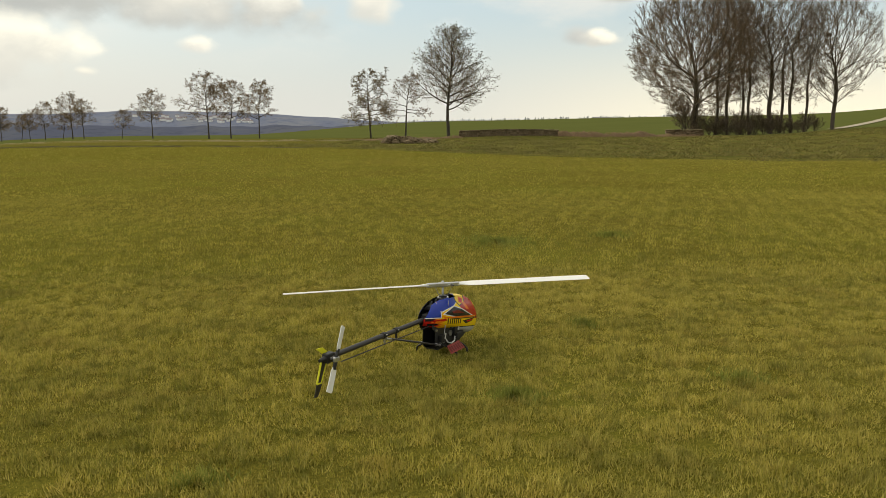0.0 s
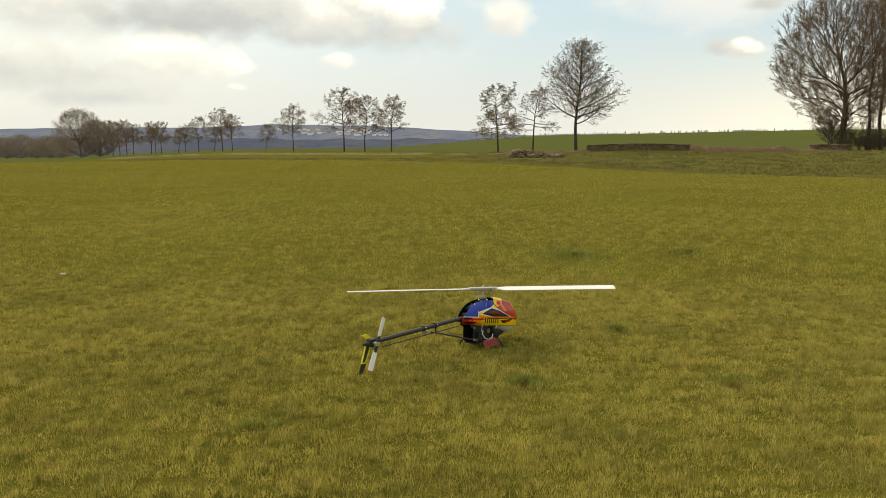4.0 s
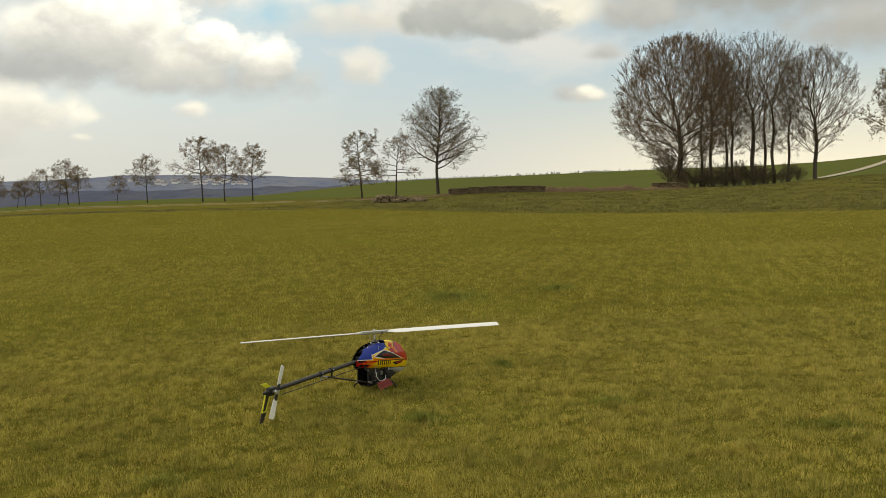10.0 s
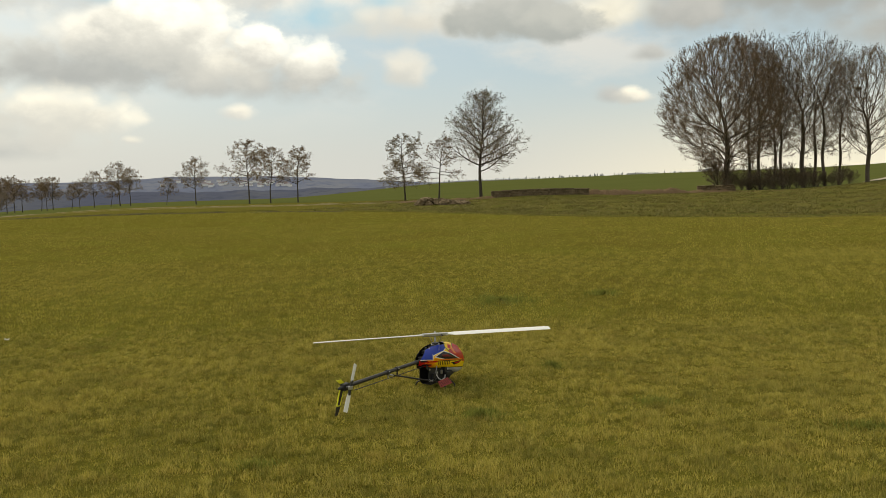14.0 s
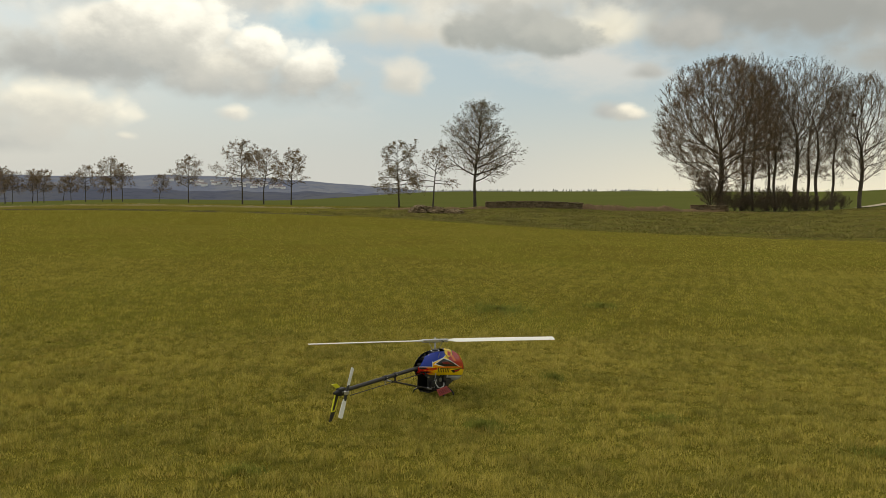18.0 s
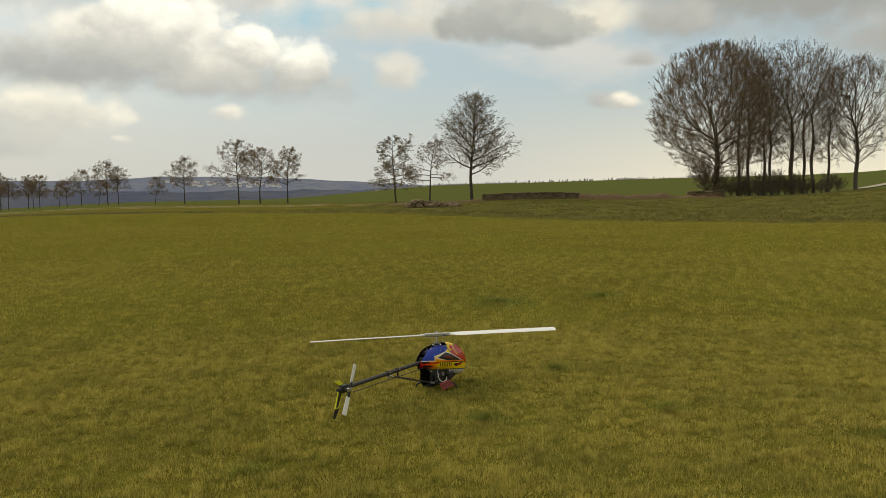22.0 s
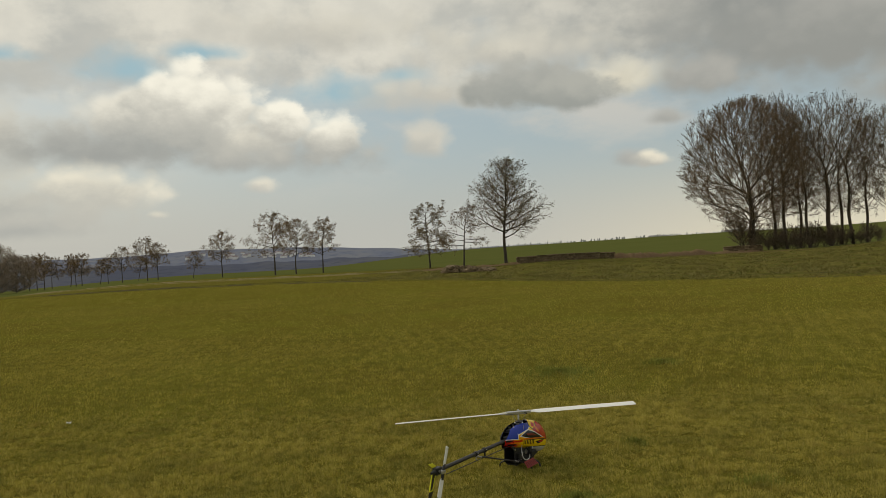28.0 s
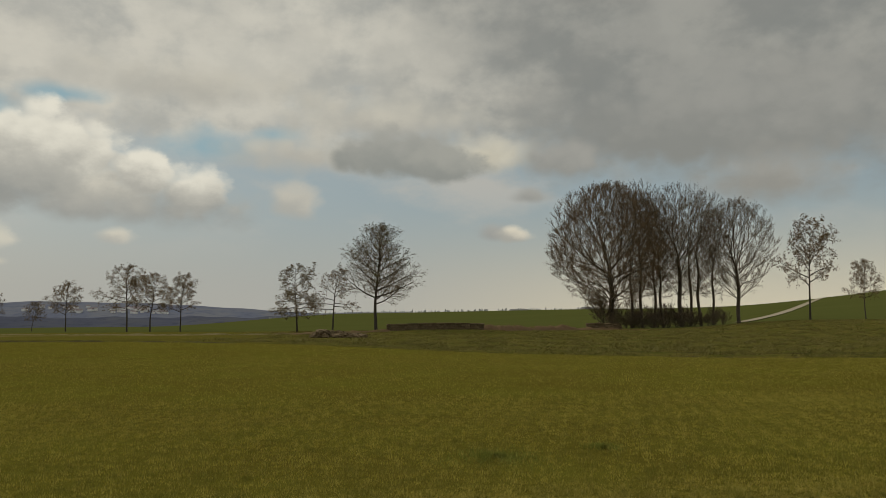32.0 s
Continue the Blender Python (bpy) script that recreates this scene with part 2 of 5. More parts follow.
# ---- materials ----
class Mat:
    """A node material with short helpers."""

    def __init__(self, name, rough=0.8, metal=0.0, spec=0.5):
        self.mat = bpy.data.materials.new(name)
        self.mat.use_nodes = True
        self.nt = self.mat.node_tree
        self.N, self.L = self.nt.nodes, self.nt.links
        self.bsdf = self.N["Principled BSDF"]
        self.bsdf.inputs["Roughness"].default_value = rough
        self.bsdf.inputs["Metallic"].default_value = metal
        self.bsdf.inputs["Specular IOR Level"].default_value = spec
        self.co = self.N.new("ShaderNodeTexCoord")

    def m(self, op, a, b=None, clamp=False):
        n = self.N.new("ShaderNodeMath")
        n.operation, n.use_clamp = op, clamp
        for i, v in enumerate((a, b)):
            if v is None:
                continue
            if isinstance(v, (int, float)):
                n.inputs[i].default_value = v
            else:
                self.L.new(v, n.inputs[i])
        return n.outputs[0]

    def noise(self, scale, detail=5, rough=0.55, vec=None, stretch=None, out=0):
        n = self.N.new("ShaderNodeTexNoise")
        n.inputs["Scale"].default_value, n.inputs["Detail"].default_value, n.inputs["Roughness"].default_value = scale, detail, rough
        vec = vec or self.co.outputs["Object"]
        if stretch:
            mp = self.N.new("ShaderNodeMapping")
            mp.inputs["Scale"].default_value = stretch
            self.L.new(vec, mp.inputs[0])
            vec = mp.outputs[0]
        self.L.new(vec, n.inputs["Vector"])
        return n.outputs[out]

    def smooth(self, x, lo, hi):
        n = self.N.new("ShaderNodeMapRange")
        n.interpolation_type = "SMOOTHSTEP"
        self.L.new(x, n.inputs[0])
        n.inputs[1].default_value, n.inputs[2].default_value = lo, hi
        return n.outputs[0]

    def mix(self, f, a, b):
        n = self.N.new("ShaderNodeMix")
        n.data_type = "RGBA"
        for s, v in ((n.inputs[0], f), (n.inputs[6], a), (n.inputs[7], b)):
            if isinstance(v, (int, float)):
                s.default_value = v
            elif isinstance(v, tuple):
                s.default_value = (*v, 1)
            else:
                self.L.new(v, s)
        return n.outputs[2]

    def color(self, c):
        if isinstance(c, tuple):
            self.bsdf.inputs["Base Color"].default_value = (*c, 1)
        else:
            self.L.new(c, self.bsdf.inputs["Base Color"])
        return self

    def bump(self, h, strength=0.5, dist=0.02):
        n = self.N.new("ShaderNodeBump")
        n.inputs["Strength"].default_value, n.inputs["Distance"].default_value = strength, dist
        self.L.new(h, n.inputs["Height"])
        self.L.new(n.outputs[0], self.bsdf.inputs["Normal"])
        return self

    def xyz(self):
        s = self.N.new("ShaderNodeSeparateXYZ")
        self.L.new(self.co.outputs["Object"], s.inputs[0])
        return s.outputs


def plain(name, c, rough=0.6, metal=0.0, var=0.25, scale=40.0, spec=0.5):
    a = Mat(name, rough, metal, spec)
    n = a.noise(scale, 4)
    n2 = a.noise(scale * 0.12, 3)
    dark = tuple(k * (1 - var) for k in c)
    light = tuple(min(1, k * (1 + var * 0.6)) for k in c)
    a.color(a.mix(a.m("ADD", a.m("MULTIPLY", n, 0.6), a.m("MULTIPLY", n2, 0.4)), dark, light))
    return a.mat


def ground_material():
    a = Mat("ground", 1.0, 0, 0.0)
    X, Y, Z = a.xyz()
    big = a.noise(0.35, 4)
    mid = a.noise(2.2, 5)
    fine = a.noise(70, 6, 0.75)
    lawn = a.mix(mid, (0.135, 0.115, 0.018), (0.215, 0.175, 0.032))
    lawn = a.mix(a.smooth(fine, 0.40, 0.60), a.mix(0.8, lawn, (0.045, 0.045, 0.008)), lawn)
    lawn = a.mix(a.smooth(big, 0.35, 0.7), lawn, a.mix(0.4, lawn, (0.15, 0.165, 0.022)))
    # rough grass with dead stalks beyond the meadow
    rl = a.noise(0.8, 6, 0.65, stretch=(1, 2.5, 1))
    rf = a.noise(3.5, 6, 0.7, stretch=(1, 2.0, 1))
    rough = a.mix(a.smooth(rl, 0.35, 0.7), (0.070, 0.080, 0.015), (0.185, 0.150, 0.045))
    rough = a.mix(a.m("MULTIPLY", a.smooth(rf, 0.45, 0.7), 0.7), rough, (0.045, 0.05, 0.012))
    rough = a.mix(a.m("MULTIPLY", a.m("SUBTRACT", 1.0, a.smooth(X, -12.0, -2.0)), 0.75), rough, a.mix(0.3, lawn, (0.10, 0.085, 0.025)))
    edge = a.m("SUBTRACT", 44.0, a.m("MULTIPLY", 17.0, a.m("TANH", a.m("DIVIDE", a.m("SUBTRACT", X, 1.0), 10.0))))
    past = a.m("SUBTRACT", Y, a.m("ADD", edge, a.m("MULTIPLY", a.m("SUBTRACT", a.noise(0.7, 5), 0.5), 3.0)))
    col = a.mix(a.smooth(past, -0.4, 0.6), lawn, rough)
    # furrow along the edge
    fur = a.m("MULTIPLY", a.smooth(past, -0.1, 0.5), a.m("SUBTRACT", 1.0, a.smooth(past, 0.8, 1.8)))
    col = a.mix(a.m("MULTIPLY", fur, 0.45), col, (0.03, 0.028, 0.012))
    f2 = a.m("SUBTRACT", past, a.m("ADD", 4.0, a.m("MULTIPLY", a.m("SUBTRACT", a.noise(0.12, 4), 0.5), 6.0)))
    f2 = a.m("MULTIPLY", a.smooth(f2, -0.6, 0.4), a.m("SUBTRACT", 1.0, a.smooth(f2, 1.2, 2.6)))
    col = a.mix(a.m("MULTIPLY", a.m("MULTIPLY", f2, a.smooth(a.noise(0.5, 4), 0.38, 0.6)), 0.75), col, (0.035, 0.032, 0.014))
    bare = a.m("SUBTRACT", Y, a.m("ADD", 93.0, a.m("MULTIPLY", a.m("SUBTRACT", a.noise(0.1, 4), 0.5), 10.0)))
    bare = a.m("MULTIPLY", a.smooth(bare, -2.0, -0.5), a.m("SUBTRACT", 1.0, a.smooth(bare, 2.0, 4.5)))
    col = a.mix(a.m("MULTIPLY", a.m("MULTIPLY", bare, a.smooth(X, -6.0, 6.0)), a.smooth(a.noise(0.4, 5), 0.30, 0.5)), col, (0.125, 0.082, 0.046))
    # winter crop on the slope behind
    cn = a.noise(0.05, 5)
    crop = a.mix(cn, (0.078, 0.091, 0.026), (0.102, 0.112, 0.034))
    d = a.m("ADD", Y, a.m("MULTIPLY", a.m("SUBTRACT", a.noise(0.08, 4), 0.5), 14.0))
    col = a.mix(a.smooth(d, 101, 106), col, crop)
    # farm track: a pale strip in front of the tree row
    pth = a.m("SUBTRACT", Y, a.m("ADD", 81.0, a.m("MULTIPLY", a.m("SUBTRACT", a.noise(0.05, 3), 0.5), 8.0)))
    band = a.m("MULTIPLY", a.smooth(pth, -1.6, -0.8), a.m("SUBTRACT", 1.0, a.smooth(pth, 1.2, 2.2)))
    band = a.m("MULTIPLY", band, a.m("SUBTRACT", 1.0, a.smooth(X, -8.0, -2.0)))
    col = a.mix(a.m("MULTIPLY", band, a.smooth(a.noise(0.6, 4), 0.3, 0.6)), col, (0.20, 0.16, 0.085))
    a.color(col)
    a.bump(a.m("ADD", fine, a.m("MULTIPLY", mid, 1.5)), 0.6, 0.03)
    return a.mat


# ---- ground ----
def sstep(a, b, x):
    t = np.clip((x - a) / (b - a), 0, 1)
    return t * t * (3 - 2 * t)


def height(x, y):
    """Terrain height in metres."""
    r = np.hypot(x, y)
    az = np.clip(np.arctan2(x, np.maximum(y, 1e-6)), -1.2, 1.2)
    u = np.tan(np.clip(az, -1.0, 1.0))
    z = 0.45 * sstep(35, 105, r)
    ridge = -2.2 + 2.6 * sstep(-0.75, -0.34, u) + 6.2 * sstep(-0.26, 0.02, u) + 1.5 * sstep(-0.04, 0.35, u) + 8.5 * sstep(0.5, 0.9, u)
    z = z + (ridge - 0.45) * sstep(115, 420, r) - 1.3 * sstep(-0.40, -0.72, u) * sstep(45, 140, r)
    z = z + 1.0 * sstep(0.40, 0.62, u) * sstep(60, 105, r) + 0.36 * np.exp(-((x - 9) / 8) ** 2 - ((y - 86) / 6) ** 2)
    z = z - (45 - 33 * sstep(-0.25, 0.0, u)) * sstep(430, 1100, r)
    return z


def build_ground():
    rr = np.concatenate([np.linspace(0, 20, 21)[1:], np.geomspace(21, 130, 60), np.geomspace(134, 4500, 60)])
    aa = np.concatenate([np.linspace(-60, 60, 181), np.linspace(66, 294, 39)])
    aa = np.radians(aa)
    na = len(aa)
    A, R = np.meshgrid(aa, rr)
    x, y = R * np.sin(A), R * np.cos(A)
    verts = np.stack([x, y, height(x, y)], -1).reshape(-1, 3)
    verts = np.vstack([verts, [[0, 0, 0]]])
    faces = []
    for i in range(len(rr) - 1):
        for j in range(na):
            k = (j + 1) % na
            faces.append((i * na + j, i * na + k, (i + 1) * na + k, (i + 1) * na + j))
    c = len(verts) - 1
    faces += [(c, (j + 1) % na, j) for j in range(na)]
    me = bpy.data.meshes.new("ground")
    me.from_pydata(verts.tolist(), [], [tuple(reversed(f)) for f in faces])
    me.polygons.foreach_set("use_smooth", np.ones(len(me.polygons), bool))
    me.materials.append(ground_material())
    me.update()
    return tagged(new("ground", me), "olive-green mown meadow rising to rough grass and fields", "ground", kind="structure")


build_ground()


# ---- trees ----
class Wood:
    """Collects tapered tubes and leaves of one tree."""

    def __init__(self, seed):
        self.rng = random.Random(seed)
        self.v, self.f = {0: [], 1: []}, {0: [], 1: []}
        self.leaves = []

    def tube(self, pts, radii, sides, layer):
        V, F = self.v[layer], self.f[layer]
        base = len(V)
        n = len(pts)
        for i, p in enumerate(pts):
            t = (pts[min(i + 1, n - 1)] - pts[max(i - 1, 0)]).normalized()
            a = t.cross(Vector((0.31, 0.87, 0.38))).normalized()
            b = t.cross(a)
            for k in range(sides):
                w = 2 * math.pi * k / sides
                V.append(p + (a * math.cos(w) + b * math.sin(w)) * radii[i])
        for i in range(n - 1):
            for k in range(sides):
                q = (k + 1) % sides
                F.append((base + i * sides + k, base + i * sides + q, base + (i + 1) * sides + q, base + (i + 1) * sides + k))

    def grow(self, p, d, length, r, depth, spec):
        rng = self.rng
        n = max(3, int(3 + length * (1.2 if depth < 2 else 2.0)))
        if depth >= 2:
            n = 3 if depth == 2 else 2
        pts, rad = [p.copy()], [r]
        d = d.normalized()
        wig = spec["wiggle"] * (1 + 0.5 * depth)
        for i in range(1, n + 1):
            d = (d + Vector((rng.gauss(0, wig), rng.gauss(0, wig), rng.gauss(0, wig) + spec["up"][min(depth, 3)] / n))).normalized()
            pts.append(pts[-1] + d * (length / n))
            rad.append(max(r * (1 - 0.88 * i / n), spec["twig"]))
        self.tube(pts, rad, 7 if depth == 0 else 5 if depth == 1 else 3, 0 if depth < 2 else 1)
        if depth >= spec["depth"]:
            if rng.random() < spec["leafy"]:
                for _ in range(spec["leaves"]):
                    q = pts[rng.randrange(1, len(pts))] + Vector((rng.gauss(0, 1), rng.gauss(0, 1), rng.gauss(0, 1))) * spec["spread"]
                    self.leaves.append((q, spec["leaf"] * rng.uniform(0.6, 1.3)))
            return
        kids = spec["kids"][depth]
        if depth:
            kids = max(3, int(kids * min(1.3, length / spec["ref"][depth])))
        start = spec["start"][depth]
        turn = rng.uniform(0, 6.28)
        for k in range(kids):
            s = start + (1 - start) * ((k + rng.uniform(0.1, 0.9)) / kids) ** spec["bias"]
            s = min(s, 0.995)
            i = min(int(s * n), n - 1)
            q = pts[i].lerp(pts[i + 1], s * n - i)
            ax = (pts[i + 1] - pts[i]).normalized()
            turn += 2.4 + rng.gauss(0, 0.4)
            e1 = ax.cross(Vector((0.2, 0.3, 0.93)) if abs(ax.z) < 0.9 else Vector((1, 0, 0))).normalized()
            e2 = ax.cross(e1)
            side = e1 * math.cos(turn) + e2 * math.sin(turn)
            spread = spec["angle"][depth] + rng.gauss(0, 0.12)
            if depth == 0:
                spread *= 1.15 - 0.55 * (s - start) / (1 - start)
                ln = spec["crown"](( s - start) / (1 - start)) * rng.uniform(0.8, 1.12)
            else:
                ln = length * spec["ratio"][depth] * (1.15 - 0.75 * s) * rng.uniform(0.7, 1.25)
            nd = ax * math.cos(spread) + side * math.sin(spread)
            rr = max(min(rad[i] * 0.7, ln * spec["thick"]), spec["twig"])
            self.grow(q, nd, ln, rr, depth + 1, spec)

    def mesh(self, layer, name, mat):
        me = bpy.data.meshes.new(name)
        me.from_pydata([tuple(v) for v in self.v[layer]], [], self.f[layer])
        me.polygons.foreach_set("use_smooth", np.ones(len(me.polygons), bool))
        me.materials.append(mat)
        return me

    def leaf_mesh(self, name, mat):
        rng = self.rng
        V, F = [], []
        for q, s in self.leaves:
            a = Vector((rng.gauss(0, 1), rng.gauss(0, 1), rng.gauss(-0.2, 0.45))).normalized()
            b = a.cross(Vector((rng.gauss(0, 1), rng.gauss(0, 1), rng.gauss(0, 1)))).normalized()
            k = len(V)
            V += [tuple(q + a * s * 1.5), tuple(q + b * s * 0.34 + a * s * 0.2), tuple(q - a * s * 1.2), tuple(q - b * s * 0.34 + a * s * 0.1)]
            F.append((k, k + 1, k + 2, k + 3))
        me = bpy.data.meshes.new(name)
        me.from_pydata(V, [], F)
        me.materials.append(mat)
        return me


def bark_material(name, c):
    a = Mat(name, 0.9, 0, 0.2)
    n = a.noise(5, 6, 0.65, stretch=(6, 6, 1))
    n2 = a.noise(0.8, 4)
    a.color(a.mix(a.smooth(n, 0.3, 0.7), tuple(k * 0.5 for k in c), a.mix(n2, c, tuple(k * 1.5 for k in c))))
    a.bump(n, 0.6, 0.03)
    return a.mat


def leaf_material(name, c1, c2):
    a = Mat(name, 0.7, 0, 0.3)
    g = a.N.new("ShaderNodeNewGeometry")
    a.color(a.mix(g.outputs["Random Per Island"], c1, c2))
    return a.mat


BARK = bark_material("bark", (0.085, 0.072, 0.055))
BARK_DARK = bark_material("dark_bark", (0.120, 0.098, 0.072))
TWIG = plain("twigs", (0.185, 0.138, 0.092), 0.9, var=0.4, scale=2.0, spec=0.2)
TWIG_WARM = plain("warm_twigs", (0.195, 0.138, 0.088), 0.9, var=0.4, scale=2.0, spec=0.2)
LEAF_BROWN = leaf_material("brown_leaves", (0.12, 0.080, 0.036), (0.24, 0.155, 0.07))
LEAF_GREEN = leaf_material("faded_leaves", (0.085, 0.085, 0.032), (0.17, 0.14, 0.055))
LEAF_DARK = leaf_material("withered_leaves", (0.105, 0.080, 0.038), (0.210, 0.155, 0.070))
LEAF_RUST = leaf_material("rust_leaves", (0.11, 0.074, 0.036), (0.21, 0.14, 0.066))


def make_tree(name, seed, spec, total, bark, twig, leaf, label, group):
    w = Wood(seed)
    stems = spec.get("stems", 1)
    for k in range(stems):
        lean = spec.get("lean", 0.0)
        d = Vector((w.rng.gauss(0, lean), w.rng.gauss(0, lean), 1))
        off = Vector((w.rng.gauss(0, 0.25), w.rng.gauss(0, 0.25), 0)) if stems > 1 else Vector((0, 0, 0))
        w.grow(off + Vector((0, 0, -0.15)), d, total * (1 if k == 0 else w.rng.uniform(0.75, 0.97)), spec["girth"] * total, 0, spec)
    if "limb" in spec:
        at, way, ln = spec["limb"]
        w.grow(Vector((0, 0, total * at)), Vector(way), ln, spec["girth"] * total * 0.3, 1, dict(spec, wiggle=0.03))
    root = new(name)
    t = new("trunk", w.mesh(0, "trunk", bark))
    t.parent = root
    b = new("branchwork", w.mesh(1, "branchwork", twig))
    b.parent = root
    tagged(b, kind="stuff")
    if w.leaves:
        c = new("crown", w.leaf_mesh("crown", leaf))
        c.parent = root
        tagged(c, kind="stuff")
    return tagged(root, label, "tree", group)


def spec_leader(**kw):
    s = dict(depth=3, kids=(26, 9, 5), start=(0.30, 0.18, 0.15), ref=(1, 3.0, 1.2), angle=(1.12, 0.75, 0.75), ratio=(0, 0.48, 0.5),
             up=(0.05, 0.35, 0.15, 0.1), wiggle=0.045, twig=0.012, thick=0.020, girth=0.016, bias=0.9,
             leafy=0.8, leaves=2, leaf=0.12, spread=0.12, crown=lambda h: 1)
    s.update(kw)
    return s


# the free-standing trees by the wall
BIG = spec_leader(kids=(42, 12, 7), start=(0.27, 0.18, 0.15), angle=(1.12, 0.75, 0.75), leafy=0.75, leaves=3, leaf=0.074, crown=lambda h: 4.5 * (1 - h) ** 0.48 * min(1, 0.85 + 2 * h) + 0.4)
MID = spec_leader(kids=(25, 9, 6), start=(0.27, 0.2, 0.15), angle=(1.35, 0.8, 0.8), up=(0.05, -0.25, -0.1, 0.0), leafy=0.95, leaves=9, leaf=0.100, limb=(0.70, (0.62, 0.1, 0.78), 2.9), crown=lambda h: 2.7 * (1 - h) ** 0.6 + 0.5)
SLIM = spec_leader(limb=(0.68, (0.55, 0.1, 0.84), 2.6), angle=(1.3, 0.8, 0.8), up=(0.05, 0.1, 0.0, 0.0), kids=(20, 8, 5), start=(0.36, 0.2, 0.15), leafy=0.9, leaves=6, leaf=0.085, crown=lambda h: 3.0 * (1 - h) ** 0.8 + 0.4)
ROW = spec_leader(kids=(22, 8, 5), start=(0.36, 0.2, 0.15), angle=(1.2, 0.8, 0.8), up=(0.05, 0.15, 0.05, 0.0), leafy=0.95, leaves=8, leaf=0.095, crown=lambda h: 3.7 * (1 - h) ** 0.5 * min(1, 0.6 + 2 * h) + 0.5)


def stand(x, y, sink=0.0):
    return float(height(np.array(x), np.array(y))) - sink


def place(ob, x, y, turn=0, scale=1.0, wide=None):
    m = Matrix.Translation((x, y, stand(x, y))) @ Matrix.Rotation(turn, 4, "Z") @ Matrix.Diagonal(((wide or scale), (wide or scale), scale, 1))
    ob.matrix_basis = m
    return ob


def at_bearing(px, d):
    """Ground place by bearing (tangent times 1358, from 784) and depth."""
    return (px - 784) / 1358 * d, d


place(make_tree("tree", 14, BIG, 11.6, BARK, TWIG, LEAF_GREEN, "tall bare broadleaf tree with a few faded leaves", "trees by the wall"), *at_bearing(820, 88), wide=1.12)
place(make_tree("tree", 5, MID, 7.7, BARK, TWIG, LEAF_DARK, "small tree with withered brown leaves", "trees by the wall"), *at_bearing(685, 92))
place(make_tree("tree", 8, SLIM, 7.2, BARK, TWIG, LEAF_BROWN, "slim young tree with sparse brown leaves", "trees by the wall"), *at_bearing(745, 90))

# the row along the farm track
row = [make_tree("tree", s, ROW, 8.2, BARK, TWIG, LEAF_BROWN, "young roadside tree with withered leaves", "trees along the track") for s in (21, 22, 23)]
ROW_AT = [(494, 112, 0.84), (445, 114, 0.88), (407, 110, 0.96), (311, 125, 0.80), (258, 135, 0.52), (193, 146, 0.74), (174, 150, 0.90), (157, 155, 0.55), (127, 160, 0.80),
          (101, 165, 0.62), (86, 170, 0.60), (52, 175, 0.80), (41, 180, 0.72), (31, 184, 0.85), (-4, 190, 0.85), (-18, 195, 0.98), (-32, 188, 0.90), (-46, 180, 0.92)]
for i, (px, d, s) in enumerate(ROW_AT):
    ob = row[i] if i < 3 else copy_thing(row[i % 3], Matrix())
    place(ob, *at_bearing(px, d), turn=i * 1.9, scale=s * 1.09, wide=s)

